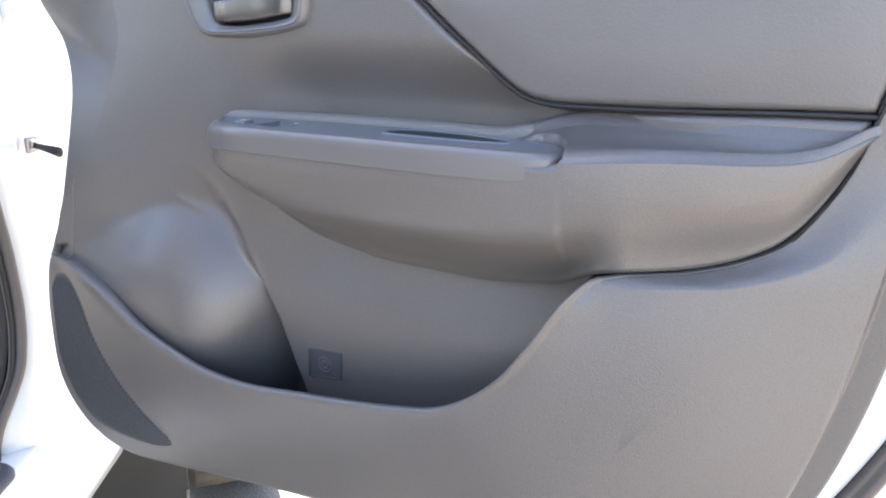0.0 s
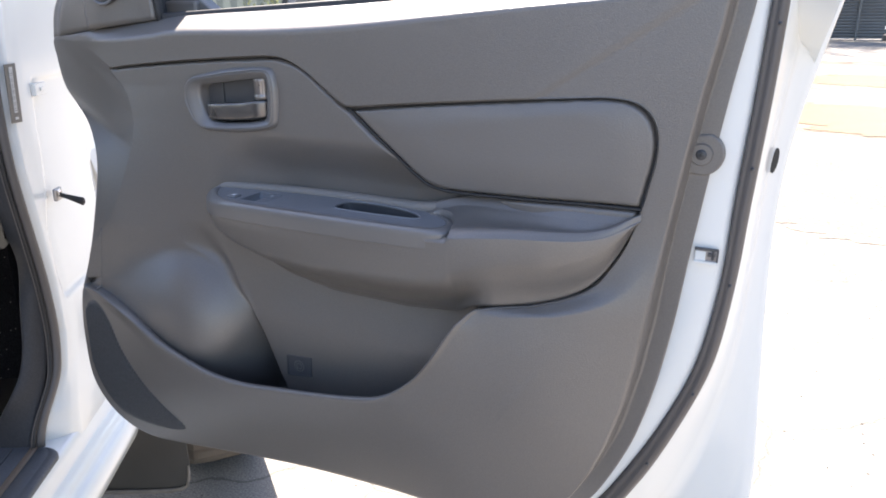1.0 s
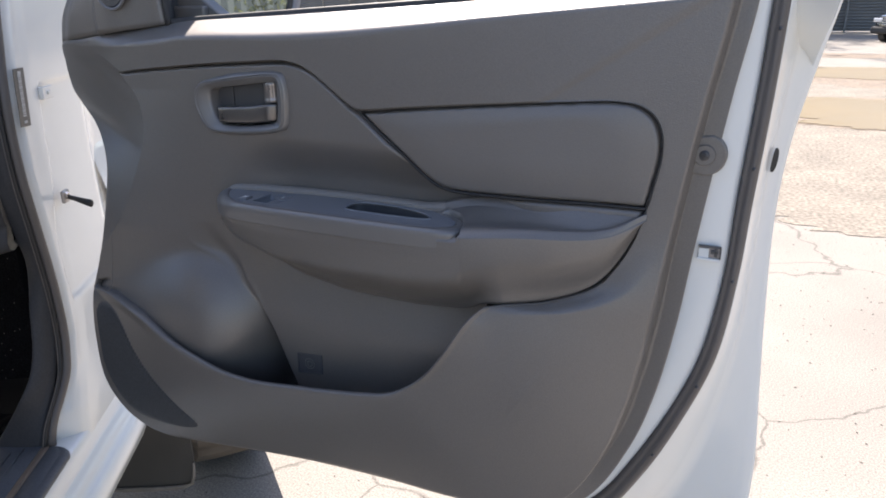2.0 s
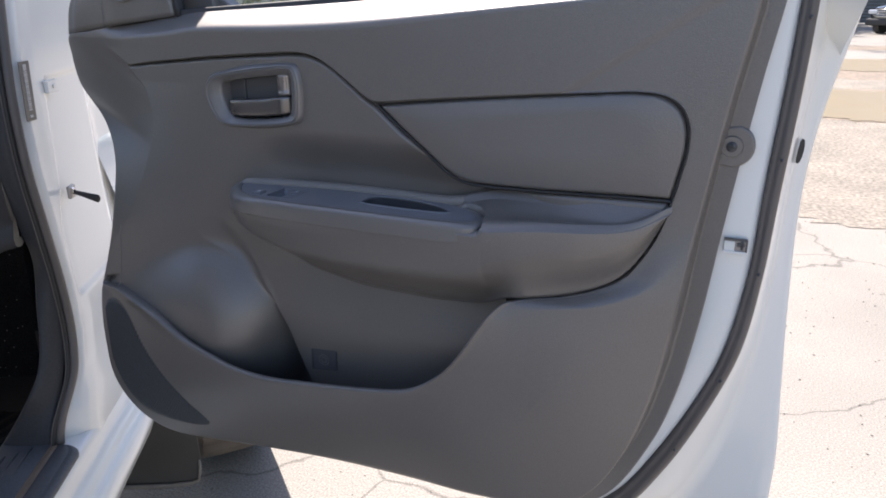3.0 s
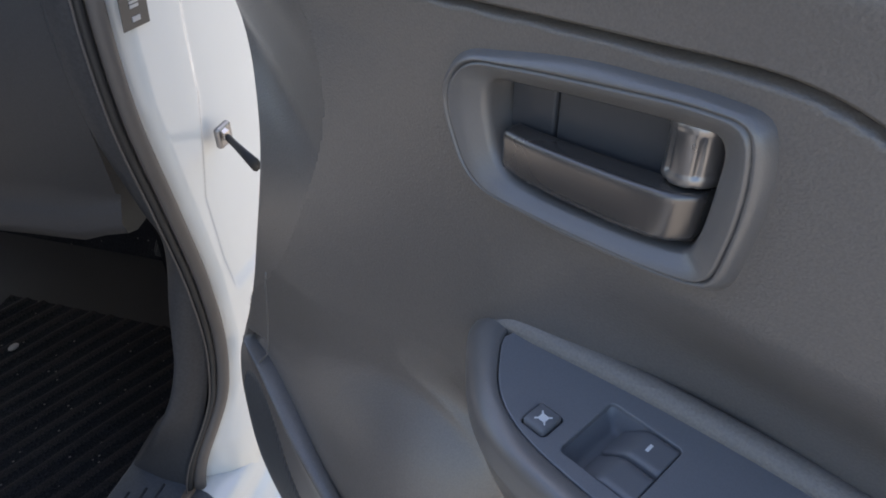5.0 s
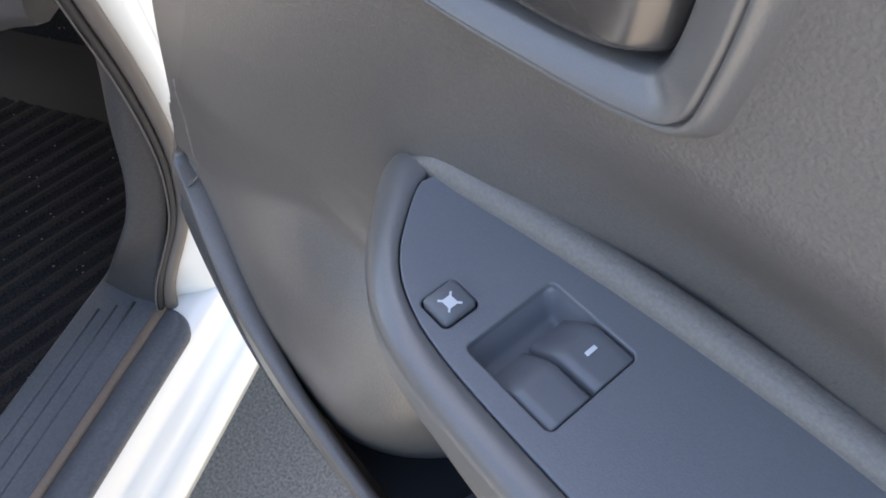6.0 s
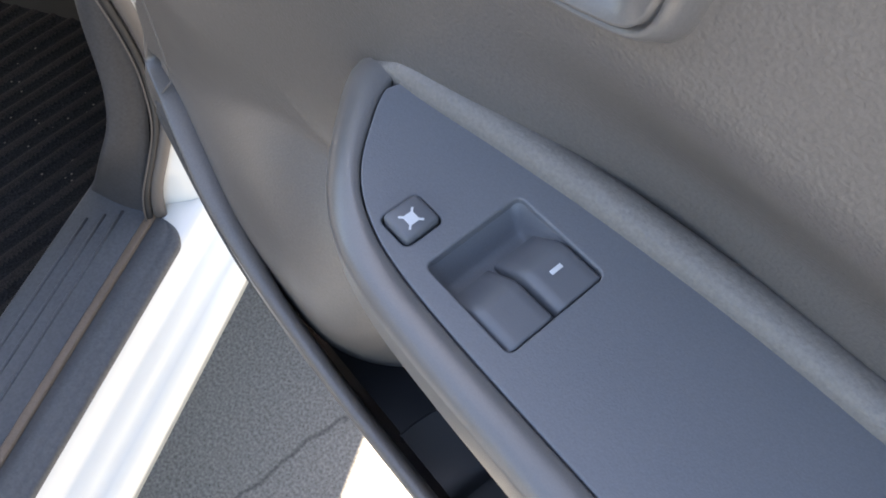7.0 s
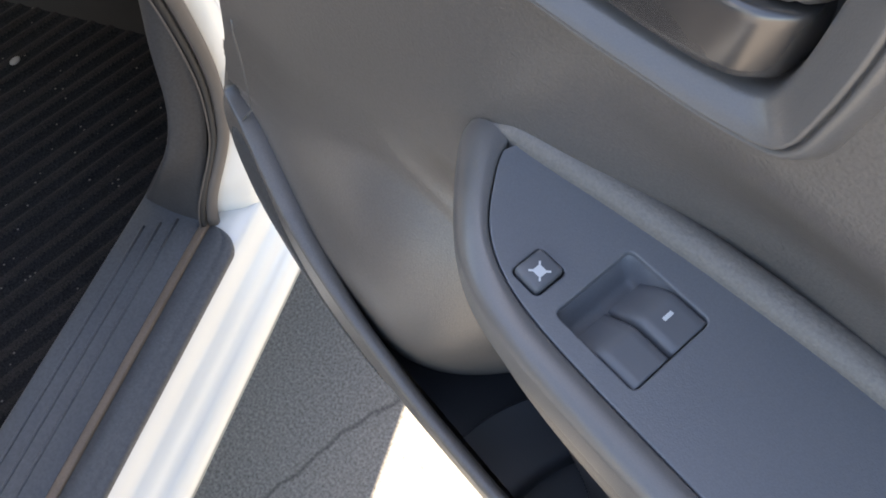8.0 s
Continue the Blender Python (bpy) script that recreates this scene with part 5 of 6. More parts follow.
mesh("cowl_side", [car(-0.85, -0.10, 0.40), car(-0.08, -0.10, 0.40), car(-0.08, -0.10, 0.60), car(-0.13, -0.085, 0.78), car(-0.13, -0.08, 1.1), car(-0.85, -0.10, 1.1)], [(0, 1, 2, 3, 4, 5)], CARPET, truck, smooth=False)


def floor_mat():
    us, ws = np.linspace(-0.42, 0.5, 130), np.linspace(-0.75, -0.165, 170)
    v = []
    for u in us:
        for w in ws:
            ph = (u * 0.48 + w) * 2 * math.pi / 0.040
            rib = 0.0065 * max(0.0, math.sin(ph)) * (0.7 + 0.3 * math.sin(ph * 0.27 + 1)) * (0.85 + 0.15 * math.sin(u * 31))
            edge = 0.012 * float(ease(-0.185, -0.165, w))
            v.append(car(u, w, 0.452 + rib - edge * 0.6 + 0.004 * math.sin(u * 9) * math.sin(w * 7)))
    ob = mesh("floor_mat", v, quads(130, 170), CARPET)
    ob.data.materials.append(MAT_RIB)
    # rib tops take a paler colour, for dust and for the light on them
    for p in ob.data.polygons:
        c = p.center
        d = Vector((c.x, c.y, 0)) - C0
        p.material_index = int(math.sin((d.dot(DU) * 0.48 + d.dot(NW)) * 2 * math.pi / 0.040) > 0.25)
    return tagged(ob, "black ribbed dusty floor mat lying in the foot well", "floor mat")


floor_mat()


def dash():
    rows = []
    for w in np.linspace(-1.2, -0.062, 40):
        # the far edge draws in along the foot of the windscreen
        far = max(w, -1.2) - 0.09 * float(ease(-0.30, -0.062, w))
        dip = 0.014 * math.sin((w + 0.3) * 7) + 0.02 * float(ease(-0.13, -0.062, w))
        rows.append([car(-0.5, w, 1.0), car(-0.2, w, 0.965 + dip), car(-0.085, w, 0.943 + dip), car(-0.071, w, 0.948 + dip), car(-0.067, w, 0.962 + dip), car(-0.074, w, 0.982 + dip), car(-0.078, w, 0.992 + dip), car(-0.072, w, 1.03), car(-0.062, w, 1.16), car(-0.08, w, 1.30), car(-0.12, w, 1.39), car(-0.20, w, 1.41), car(-0.45, far, 1.36), car(-0.85, far, 1.25)])
    v = np.array(rows)
    return mesh("dashboard", v.reshape(-1, 3), quads(v.shape[0], v.shape[1]), DASH, truck)


dash()
bm = bmesh.new()
box(bm, (-0.03, -0.008, -0.045), (0.03, 0.008, 0.045), 0.004)
PEDAL_AT = Matrix.Translation(car(-0.47, -0.36, 0.66)) @ Matrix.Rotation(radians(-32), 4, "Z") @ Matrix.Rotation(radians(-25), 4, "X")
bmesh.ops.transform(bm, matrix=PEDAL_AT, verts=bm.verts)
pedal = part("pedal", bm, RUBBER, truck)
for k in range(5):
    bm = bmesh.new()
    box(bm, (-0.024 + k * 0.0105, -0.011, -0.04), (-0.018 + k * 0.0105, -0.007, 0.04), 0.001)
    bmesh.ops.transform(bm, matrix=PEDAL_AT, verts=bm.verts)
    part("pedal_rib", bm, RUBBER, pedal)
tube("pedal_arm", [car(-0.49, -0.36, 0.70), car(-0.56, -0.36, 0.85), car(-0.60, -0.36, 0.98)], 0.009, DARK, truck)

# compliance label on the pillar
def on_pillar(u, z):
    return car(u, -0.0068, z)
L4 = [(-0.091, 1.291), (-0.130, 1.291), (-0.118, 1.194), (-0.081, 1.196)]
def label_quad(name, q, lift, mat, parent, text=""):
    v = [tuple(Vector(on_pillar(u, z)) + NW * l) for l in (lift, lift - 0.0006) for u, z in q]
    return mesh(name, v, [(0, 1, 2, 3), (7, 6, 5, 4), (0, 4, 5, 1), (1, 5, 6, 2), (2, 6, 7, 3), (3, 7, 4, 0)], mat, parent, text, smooth=False)
lab = label_quad("maker_label", L4, 0.001, LABEL, truck, "dark label with a pale bar pattern")
for k in range(22):
    a, b = (k + 3.0) / 30, (k + 3.0 + (0.62 if k % 3 else 0.8)) / 30
    def at(s, t):
        q = np.array(L4)
        p = (q[0] * (1 - t) + q[1] * t) * (1 - s) + (q[3] * (1 - t) + q[2] * t) * s
        return tuple(p)
    label_quad("label_bar", [at(a, 0.34), at(a, 0.66), at(b, 0.66), at(b, 0.34)], 0.0016, LABEL_BAR, lab)
for s in (0.05, 0.90):
    label_quad("label_square", [at(s, 0.36), at(s, 0.66), at(s + 0.045, 0.66), at(s + 0.045, 0.36)], 0.0016, LABEL_BAR, lab)

# door check strap with its bracket and bolt
sA, sB = Vector((0.018, 0.078, 1.050)), Vector((0.092, 0.071, 1.046))
tube("check_strap", [sA, sA.lerp(sB, 0.4), sB], [0.0032, 0.0036, 0.0055], RUBBER, truck, sides=8, flat=1.4)
bm = bmesh.new()
box(bm, (-0.013, -0.004, -0.012), (0.013, 0.004, 0.012), 0.003, Matrix.Translation((0.016, 0.077, 1.050)) @ Matrix.Rotation(radians(-58), 4, "Z"))
part("strap_bracket", bm, SATIN_METAL, truck)
bm = bmesh.new()
bmesh.ops.create_cone(bm, cap_ends=True, segments=6, radius1=0.0075, radius2=0.0065, depth=0.008, matrix=Matrix.Translation((0.020, 0.074, 1.053)) @ Matrix.Rotation(radians(90), 4, "X") @ Matrix.Rotation(radians(32), 4, "Y"))
part("strap_bolt", bm, CHROME, truck)

# ---- the rest of the truck that shades the place: wing, bonnet, roof, tail ----
us = np.linspace(-1.9, -0.50, 24)
v = []
prof = [(0.03, 0.50), (0.035, 0.62), (0.0, 0.80), (-0.03, 0.95), (-0.056, 1.06), (-0.086, 1.20), (-0.30, 1.215), (-0.90, 1.235), (-1.50, 1.21), (-1.75, 1.10), (-1.80, 0.9)]
rows = []
for u in us:
    arch = math.sqrt(max(0.0, 0.46 ** 2 - (u + 1.08) ** 2)) + 0.40 if abs(u + 1.08) < 0.46 else 0.0
    rows.append([car(u, w - (0.16 * float(ease(-1.5, -1.9, u))), max(z, arch) if k < 4 else z - 0.10 * float(ease(-1.2, -1.9, u))) for k, (w, z) in enumerate(prof)])
mesh("front_wing", np.array(rows).reshape(-1, 3), quads(24, len(prof)), PAINT, truck)
us = np.linspace(0.45, 1.6, 14)
prof = [(-0.10, 1.55), (-0.16, 1.66), (-0.205, 1.72), (-0.30, 1.755), (-0.90, 1.775), (-1.50, 1.755), (-1.60, 1.72), (-1.68, 1.60), (-1.76, 1.2), (-1.80, 0.6)]
sweep("roof", prof, us, PAINT)
tube("screen_pillar", [car(-0.36, -0.09, 1.10), car(-0.12, -0.10, 1.33), car(0.20, -0.15, 1.58), car(0.46, -0.19, 1.70)], 0.035, PAINT, truck, sides=10)
rows = [[car(0.95 + 0.02 * k, -0.02 - 0.03 * float(ease(1.2, 1.7, z)) * 4, z) for z in np.linspace(0.44, 1.7, 24)] for k in range(46)]
mesh("rear_side", np.array(rows).reshape(-1, 3), quads(46, 24), PAINT, truck)
# plain dark walls, out of view, added to cut the light from the cabin
mesh("far_shade_wall", [car(-0.7, -1.74, 0.44), car(0.46, -1.74, 0.44), car(0.46, -1.72, 1.22), car(-0.7, -1.72, 1.22)], [(0, 1, 2, 3)], DARK, truck, smooth=False)
mesh("back_shade_wall", [car(0.86, -0.14, 0.44), car(0.86, -1.73, 0.44), car(1.04, -1.66, 1.40), car(1.04, -0.16, 1.40)], [(0, 1, 2, 3)], DARK, truck, smooth=False)

# front wheel, steered, behind its mud flap
def wheel(c, r, half, steer):
    prof = [(-half, 0.62), (-half, 0.86), (-half * 0.92, 0.95), (-half * 0.75, 0.99), (-half * 0.3, 1.0), (half * 0.3, 1.0), (half * 0.75, 0.99), (half * 0.92, 0.95), (half, 0.86), (half, 0.62)]
    n = 96
    turn = Matrix.Rotation(radians(steer), 3, "Z")
    side, ahead = turn @ NW, turn @ DU
    rows = []
    for k in range(n):
        a = 2 * math.pi * k / n
        lug = 1.0 if k % 4 < 2 else 0.972
        rows.append([tuple(Vector(c) + side * w + ahead * (r * s * (lug if s > 0.93 else 1) * math.cos(a)) + Vector((0, 0, r * s * (lug if s > 0.93 else 1) * math.sin(a)))) for w, s in prof])
    mesh("tyre", np.array(rows).reshape(-1, 3), quads(n, len(prof), close_r=True), TYRE, truck, "dusty black tyre with worn tread", smooth=False)


wheel(car(-0.945, 0.03, 0.372), 0.372, 0.125, 20)


def mud_flap():
    outline = spline([(-0.30, 0.60), (-0.30, 0.20), (-0.27, 0.145), (-0.15, 0.128), (0.0, 0.122), (0.045, 0.130), (0.055, 0.16), (0.056, 0.30), (0.050, 0.60)], 60)
    rows = [[car(-0.545 - dv + 0.03 * (0.5 - z), w, z) for w, z in outline] for dv in (0.0, 0.006)]
    v = np.array(rows).reshape(-1, 3)
    f = quads(2, 60) + [tuple(range(60)), tuple(range(60, 120))[::-1]]
    flap = mesh("mud_flap", v, f, FLAP, truck, smooth=False)
    lip = [car(-0.538 + 0.03 * (0.5 - z), w, z) for w, z in outline[22:41]]
    tube("flap_lip", lip, list(0.002 + 0.005 * np.sin(np.linspace(0.1, 2.9, 19))), FLAP_LIP, flap, "pale dusty rim of the flap", sides=8, up=(0.2, 0.3, 1))
    return flap


mud_flap()

# square stud on a pressed pad of the pillar
bm = bmesh.new()
lo = Vector(car(-0.191, 0.0, 1.242))
AX = Matrix.Translation(lo) @ Matrix(((DU.x, NW.x, 0, 0), (DU.y, NW.y, 0, 0), (0, 0, 1, 0), (0, 0, 0, 1)))
box(bm, (-0.022, -0.006, -0.011), (0.022, 0.0022, 0.011), 0.0015, AX)
pad = part("pillar_pad", bm, PAINT, truck)
bm = bmesh.new()
box(bm, (-0.006, 0.0022, -0.0035), (0.006, 0.0050, 0.0035), 0.001, AX)
part("stud", bm, PAINT, pad)

# ---- the yard beyond: puddles, fence, parked cars, trees ----
PUDDLE = material("muddy_water", (0.205, 0.165, 0.105), 0.4, vary=0.1, scale=0.7, spec=0.15)
MUD = material("damp_brown_mud", (0.17, 0.135, 0.10), 0.7, vary=0.3, scale=2.0, grain=0.4, grain_scale=12, bump=1.0, bump_scale=8)
FENCE = material("dull_dark_steel_sheet", (0.20, 0.20, 0.195), 0.6, metal=0.2, vary=0.25, scale=0.8)
LEAF = material("dry_green_leaves", (0.07, 0.10, 0.035), 0.6, vary=0.4, scale=3.0, tint=(0.16, 0.17, 0.06))
BARK = material("grey_brown_bark", (0.14, 0.115, 0.09), 0.85, vary=0.35, scale=5, bump=0.8, bump_scale=40)
GLASS = material("dark_car_glass", (0.02, 0.025, 0.03), 0.05, vary=0.1, spec=0.7)
LAMP = material("clear_headlamp", (0.6, 0.62, 0.65), 0.1, vary=0.05, metal=0.3)


def patch(name, c, size, z, mat, label, category, seed):
    rng = random.Random(seed)
    ph = [rng.uniform(0, 6.28) for _ in range(5)]
    n = 420
    v = [(c[0], c[1], z)]
    for k in range(n):
        a = 2 * math.pi * k / n
        r = 1 + 0.10 * math.sin(3 * a + ph[0]) + 0.07 * math.sin(7 * a + ph[1]) + 0.04 * math.sin(17 * a + ph[2]) + 0.02 * math.sin(31 * a + ph[3]) + 0.018 * math.sin(67 * a + ph[4]) + rng.uniform(-0.035, 0.035)
        v.append((c[0] + size[0] * r * math.cos(a), c[1] + size[1] * r * math.sin(a), z))
    ob = mesh(name, v, [(0, k + 1, (k + 1) % n + 1) for k in range(n)], mat, smooth=False)
    return tagged(ob, label, category, kind="structure")


GRAVEL = material("loose_brown_gravel", (0.180, 0.160, 0.132), 0.9, vary=0.45, scale=2.2, grain=0.45, grain_scale=35, bump=1.0, bump_scale=30)
patch("gravel", (4.6, 6.5, 0), (5.6, 2.3), 0.004, GRAVEL, "loose brownish gravel between concrete and puddle", "gravel", 21)
patch("gravel", (5.0, 12.6, 0), (6.6, 1.5), 0.005, GRAVEL, "loose brownish gravel between two puddles", "gravel", 22)
patch("puddle", (4.2, 10.1, 0), (3.8, 1.55), 0.012, PUDDLE, "shallow muddy brown puddle on the yard", "puddle", 3)
patch("mud", (4.2, 10.1, 0), (4.2, 1.9), 0.006, MUD, "damp mud round a puddle", "mud", 5)
patch("puddle", (5.5, 16.1, 0), (5.0, 1.5), 0.012, PUDDLE, "shallow muddy brown puddle on the yard", "puddle", 8)
patch("mud", (5.5, 15.6, 0), (5.6, 2.6), 0.006, MUD, "damp mud round a puddle", "mud", 9)
# mud-coloured sheet that paints the trees' shadow on the verge
patch("mud", (3.0, 21.5, 0), (9.0, 0.9), 0.006, MUD, "dark strip standing in for tree shade along the verge", "mud", 12)

# corrugated fence with posts
def fence(x_from, x_to, y0, label):
    ob = thing("fence", label, "fence", (0, y0, 0))
    for x0 in np.arange(x_from, x_to, 2.4):
        n = 44
        v, f = [], []
        for k in range(n + 1):
            z = 0.05 + 3.0 * k / n
            y = 0.03 if k % 2 else -0.03
            v += [(x0 + 0.04, y, z), (x0 + 2.36, y, z)]
        for k in range(n):
            f.append((2 * k, 2 * k + 1, 2 * k + 3, 2 * k + 2))
        mesh("panel", v, f, FENCE, ob, smooth=False)
        bm = bmesh.new()
        box(bm, (x0 - 0.05, -0.1, 0), (x0 + 0.05, 0.0, 3.2), 0.01)
        part("post", bm, FENCE, ob)


fence(-1.6, 22, 39.0, "dark corrugated steel fence with grey posts behind the yard")
fence(-44, -4, 47.0, "dark corrugated steel fence with grey posts behind parked cars")


def parked_car(at, turn, paint, label):
    """A family car seen mostly from its front: body, glasshouse, wheels, lamps, grille, bumper."""
    ob = thing("parked_car", label, "car", at, group="cars parked in the yard")
    ob.rotation_euler = (0, 0, radians(turn))

    def add(name, verts, faces, mat, smooth=False, text=""):
        p = mesh(name, verts, faces, mat, ob, text, smooth)
        return p
    secs = [(-2.15, 0.55, 0.78, 0.35), (-2.05, 0.78, 0.86, 0.28), (-1.6, 0.86, 0.96, 0.24), (-0.8, 0.89, 1.05, 0.24), (0.4, 0.90, 1.08, 0.24), (1.6, 0.88, 1.06, 0.26), (2.1, 0.80, 0.98, 0.32), (2.2, 0.6, 0.8, 0.4)]
    rows = []
    for y, hw, top, low in secs:
        prof = [(-hw * 0.9, low), (-hw, low + 0.15), (-hw, (low + top) / 2), (-hw * 0.96, top - 0.08), (-hw * 0.86, top), (0, top + 0.04), (hw * 0.86, top), (hw * 0.96, top - 0.08), (hw, (low + top) / 2), (hw, low + 0.15), (hw * 0.9, low)]
        rows.append([(x, y, z) for x, z in prof])
    f = quads(len(rows), 11) + [tuple(range(11))[::-1], tuple((len(rows) - 1) * 11 + k for k in range(11))]
    add("body", np.array(rows).reshape(-1, 3), f, paint, True)
    rows = []
    for y, hw, z in ((-0.95, 0.80, 1.04), (-0.25, 0.66, 1.48), (0.2, 0.64, 1.54), (1.2, 0.64, 1.52), (1.9, 0.76, 1.06)):
        rows.append([(-hw - 0.1 * (z > 1.1), y, 1.02), (-hw, y, z - 0.02), (-hw * 0.8, y, z), (hw * 0.8, y, z), (hw, y, z - 0.02), (hw + 0.1 * (z > 1.1), y, 1.02)])
    add("glasshouse", np.array(rows).reshape(-1, 3), quads(5, 6), GLASS)
    add("roof", [(-0.58, -0.2, 1.50), (0.58, -0.2, 1.50), (0.56, 0.2, 1.56), (0.56, 1.2, 1.54), (-0.56, 1.2, 1.54), (-0.56, 0.2, 1.56)], [(0, 1, 2, 5), (5, 2, 3, 4)], paint)
    for sx in (-1, 1):
        for y in (-1.35, 1.35):
            bm = bmesh.new()
            bmesh.ops.create_cone(bm, cap_ends=True, segments=28, radius1=0.34, radius2=0.34, depth=0.22, matrix=Matrix.Translation((sx * 0.78, y, 0.34)) @ Matrix.Rotation(radians(90), 4, "Y"))
            w = part("wheel", bm, RUBBER, ob)
        bm = bmesh.new()
        box(bm, (min(sx * 0.5, sx * 0.82), -2.16, 0.68), (max(sx * 0.5, sx * 0.82), -1.98, 0.82), 0.03)
        part("headlamp", bm, LAMP, ob)
    bm = bmesh.new()
    for z in (0.58, 0.66, 0.74):
        box(bm, (-0.48, -2.19, z), (0.48, -2.1, z + 0.035), 0.008)
    part("grille", bm, CHROME, ob)
    bm = bmesh.new()
    box(bm, (-0.86, -2.2, 0.30), (0.86, -1.95, 0.54), 0.06)
    part("bumper", bm, RUBBER, ob)
    return ob


DARKCAR = material("black_car_paint", (0.02, 0.021, 0.024), 0.2, vary=0.05, coat=0.8)
SILVER = material("silver_car_paint", (0.45, 0.46, 0.48), 0.25, vary=0.05, metal=0.5, coat=0.6)
parked_car((5.55, 30.5, 0), -38, DARKCAR, "black parked car with a chrome grille by the fence")
for x, y, m, text in ((-21.5, 38.2, PAINT, "white parked car facing the yard"), (-17.4, 38.6, PAINT, "white parked car beside another one"), (-13.4, 40.4, SILVER, "silver parked car in the row"), (-9.6, 41.6, PAINT, "white parked car at the row's end")):
    parked_car((x, y, 0), 24 if x < -10 else 14, m, text)


def gum_tree(at, height, spread, seed, label):
    """A tapered trunk with limbs and a crown of many small leaf clumps with gaps."""
    rng = random.Random(seed)
    ob = thing("tree", label, "tree", at, group="trees round the yard")
    ob_at = Vector(at)
    limbs = []
    trunk = [Vector((0, 0, 0)), Vector((rng.uniform(-.2, .2), rng.uniform(-.2, .2), height * 0.25)), Vector((rng.uniform(-.4, .4), rng.uniform(-.4, .4), height * 0.55))]
    tube("trunk", [tuple(p) for p in spline([tuple(p) for p in trunk], 12)], list(np.linspace(height * 0.03, height * 0.017, 12)), BARK, ob, sides=9, up=(1, 0, 0))
    tips = []
    for k in range(12):
        a = k * 2.4 + rng.uniform(-.4, .4)
        s = trunk[1].lerp(trunk[2], rng.uniform(0.2, 1.0))
        e = s + Vector((math.cos(a) * spread * rng.uniform(0.5, 0.95), math.sin(a) * spread * rng.uniform(0.5, 0.95), height * rng.uniform(0.12, 0.42)))
        mid = s.lerp(e, 0.5) + Vector((0, 0, height * 0.05))
        tube("limb", [tuple(p) for p in spline([tuple(s), tuple(mid), tuple(e)], 8)], list(np.linspace(height * 0.011, height * 0.004, 8)), BARK, ob, sides=6, up=(0, 0.1, 1))
        tips += [mid, e, s.lerp(e, 0.75)]
    v, f = [], []
    for p in tips:
        for c in range(16):
            q = p + Vector((rng.gauss(0, spread * 0.2), rng.gauss(0, spread * 0.2), rng.gauss(0, height * 0.06)))
            for l in range(26):
                o = q + Vector((rng.gauss(0, 0.22), rng.gauss(0, 0.22), rng.gauss(0, 0.17)))
                d1 = Vector((rng.gauss(0, 1), rng.gauss(0, 1), rng.gauss(0, 0.7))).normalized() * 0.13
                d2 = Vector((rng.gauss(0, 1), rng.gauss(0, 1), rng.gauss(0, 1))).normalized() * 0.06
                b = len(v)
                v += [tuple(o - d1), tuple(o + d2), tuple(o + d1), tuple(o - d2)]
                f.append((b, b + 1, b + 2, b + 3))
    tagged(mesh("crown", v, f, LEAF, ob, smooth=False), kind="stuff")
    return ob


for at, h, sp, sd in (((-13, 45.0, 0), 22, 6.4, 1), ((-6.5, 45.5, 0), 22, 6.0, 2), ((-22, 44.0, 0), 21, 6.4, 3), ((1.5, 37.0, 0), 14, 4.4, 4), ((-10, 36, 0), 19, 6.2, 6), ((-15.5, 35, 0), 19, 6.0, 7)):
    gum_tree(at, h, sp, sd, "tall gum tree with thin grey-green leaves behind the fence")


def hedge(c, size, seed):
    """A loose bush that shows in the door mirror."""
    rng = random.Random(seed)
    v, f = [], []
    for k in range(30000):
        a, r, z = rng.uniform(0, 6.283), math.sqrt(rng.random()), rng.random() ** 0.8
        rr = r * (1 - 0.45 * z * z) * (1 + 0.18 * math.sin(a * 5 + z * 6))
        o = Vector((size[0] * rr * math.cos(a), size[1] * rr * math.sin(a), size[2] * z))
        d1 = Vector((rng.gauss(0, 1), rng.gauss(0, 1), rng.gauss(0.5, 1))).normalized() * 0.06
        d2 = Vector((rng.gauss(0, 1), rng.gauss(0, 1), rng.gauss(0, 1))).normalized() * 0.022
        b = len(v)
        v += [tuple(o - d1), tuple(o + d2), tuple(o + d1), tuple(o - d2)]
        f.append((b, b + 1, b + 2, b + 3))
    ob = mesh("bush", v, f, LEAF, smooth=False)
    ob.location = c
    return tagged(ob, "loose green bush growing at the yard's edge", "bush", kind="stuff")


hedge((11.5, 4.2, 0), (2.0, 2.9, 4.6), 4)
hedge((12.5, 8.2, 0), (2.4, 3.4, 4.2), 5)


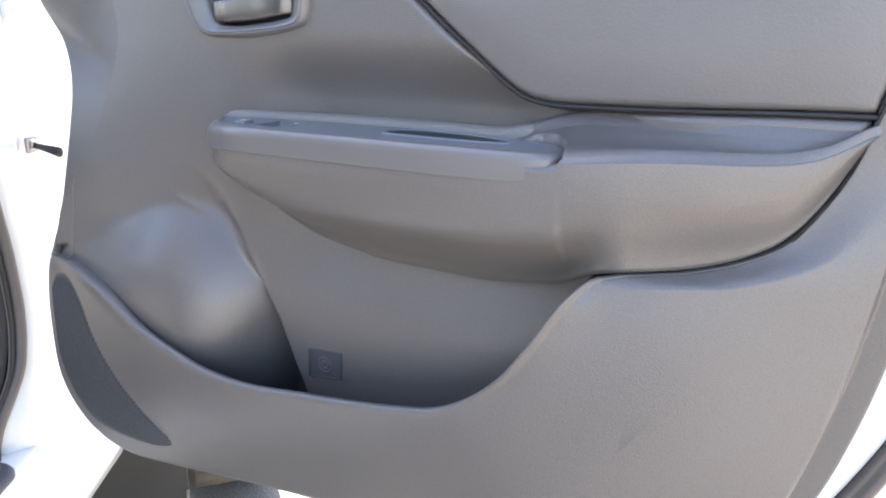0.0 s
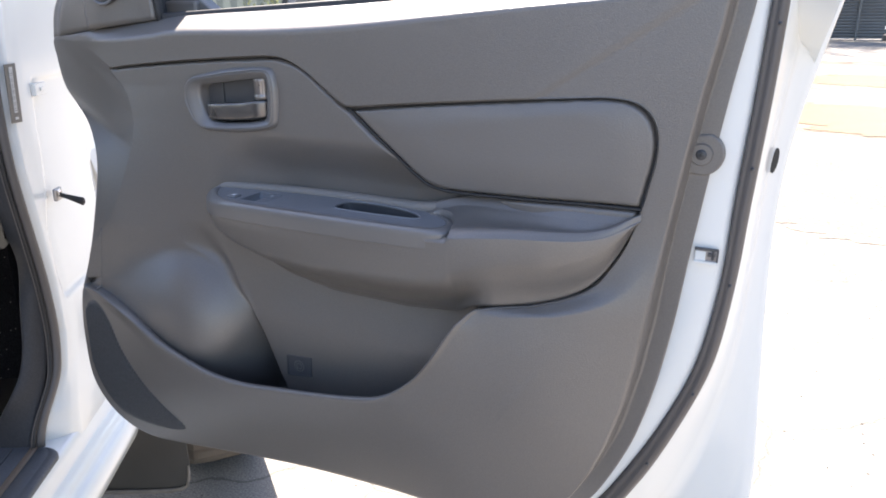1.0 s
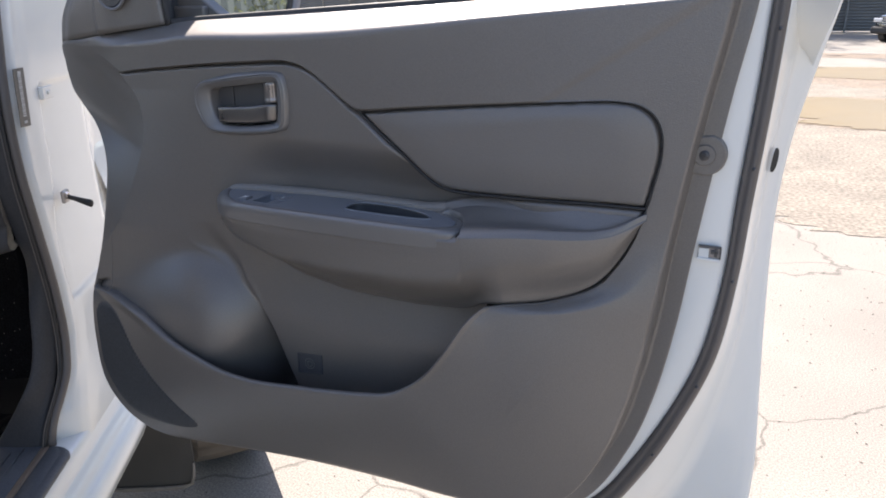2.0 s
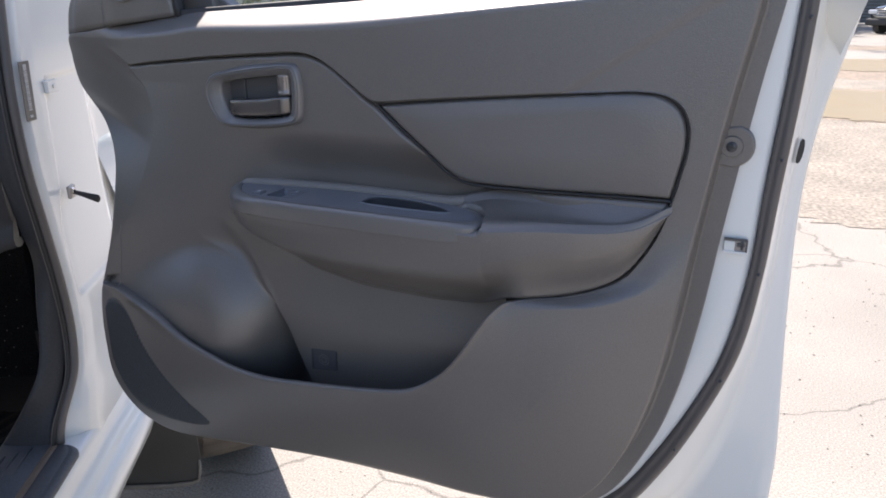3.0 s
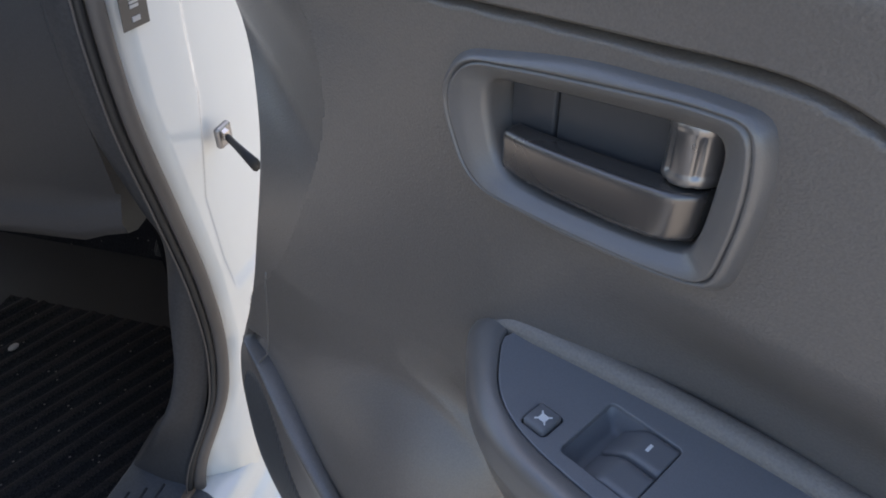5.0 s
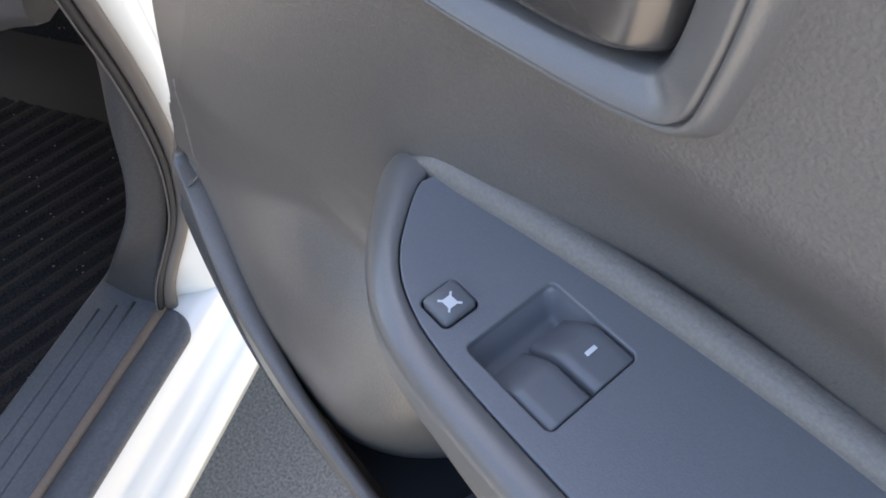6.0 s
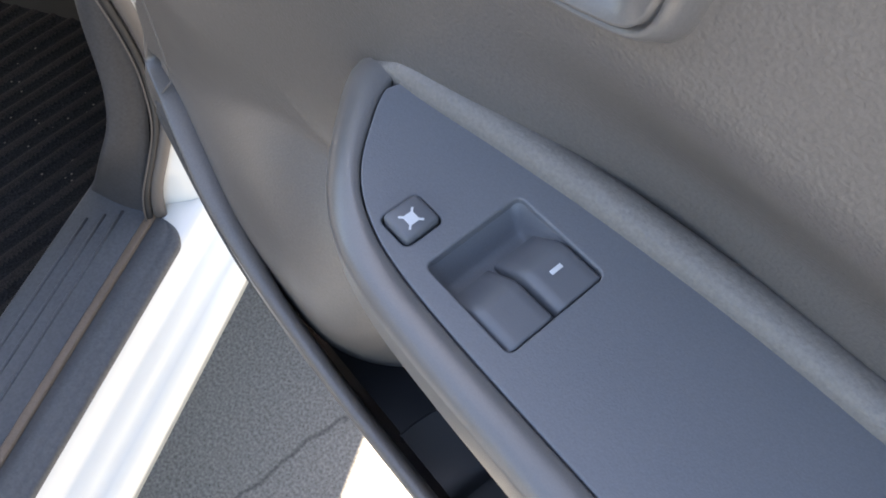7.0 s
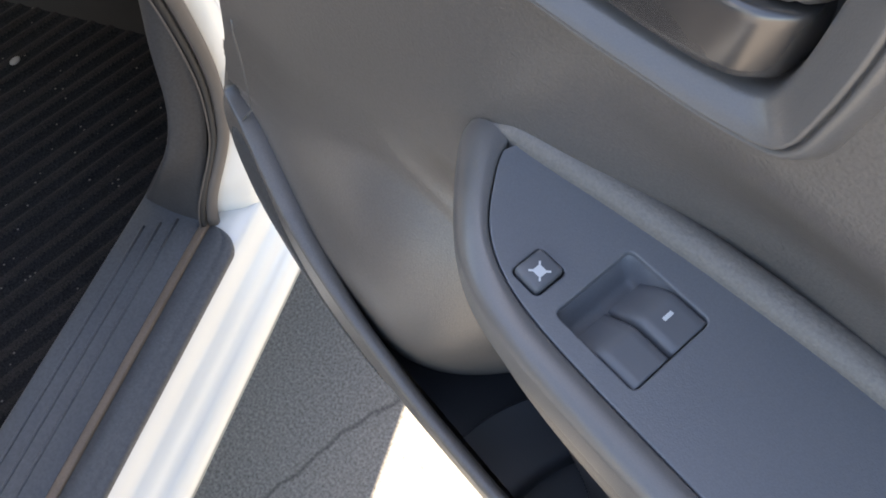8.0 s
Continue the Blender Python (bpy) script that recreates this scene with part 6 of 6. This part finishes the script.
def shed():
    """A ribbed grey-green wall behind the bushes, seen in the door mirror."""
    v, f = [], []
    for k in range(181):
        y = -8 + 0.15 * k
        x = 17.0 + (0.03 if k % 2 else -0.03)
        v += [(x, y, 0), (x, y, 6.5)]
    for k in range(180):
        f.append((2 * k, 2 * k + 2, 2 * k + 3, 2 * k + 1))
    ob = mesh("shed_wall", v, f, material("grey_green_sheet", (0.060, 0.076, 0.078), 0.5, vary=0.08), smooth=False)
    return tagged(ob, "grey-green ribbed sheet wall of a shed", "wall", kind="structure")


shed()


def pebble(at, size, turn):
    """A small pale stone on the mat."""
    bm = bmesh.new()
    bmesh.ops.create_icosphere(bm, subdivisions=2, radius=1, matrix=Matrix.Translation(at) @ Matrix.Rotation(turn, 4, "Z") @ Matrix.Diagonal((*size, 1)))
    ob = part("pebble", bm, material("pale_stone", (0.40, 0.38, 0.35), 0.8, vary=0.2, scale=60), None, smooth=True)
    return tagged(ob, "small pale pebble lying on the black floor mat", "pebble")


pebble(car(-0.292, -0.631, 0.4575), (0.0075, 0.011, 0.004), 0.4)


def loose_stones():
    """Small stones strewn over the yard."""
    rng = random.Random(11)
    v, f = [], []
    for k in range(1500):
        d = rng.random() ** 1.4
        x, y = rng.uniform(-0.6, 3.6) + 0.5 * d, 0.25 + 6.5 * d
        r = rng.uniform(0.0015, 0.0045) * (1 + 1.2 * d)
        turn = rng.uniform(0, 3.14)
        c, s = math.cos(turn), math.sin(turn)
        b = len(v)
        for px, py, pz in ((1, 0, .2), (0.1, .7, .3), (-.9, .1, .25), (0, -.75, .2), (0.1, 0, .75)):
            px, py = px * rng.uniform(.7, 1.2), py * rng.uniform(.7, 1.2)
            v.append((x + r * (c * px - s * py), y + r * (s * px + c * py), r * pz))
        for a in range(4):
            f.append((b + a, b + (a + 1) % 4, b + 4))
    ob = mesh("loose_stones", v, f, material("grey_brown_stone", (0.10, 0.09, 0.078), 0.85, vary=0.5, scale=9), smooth=False)
    return tagged(ob, "small grey-brown stones strewn over the yard", "stones", kind="stuff")


loose_stones()
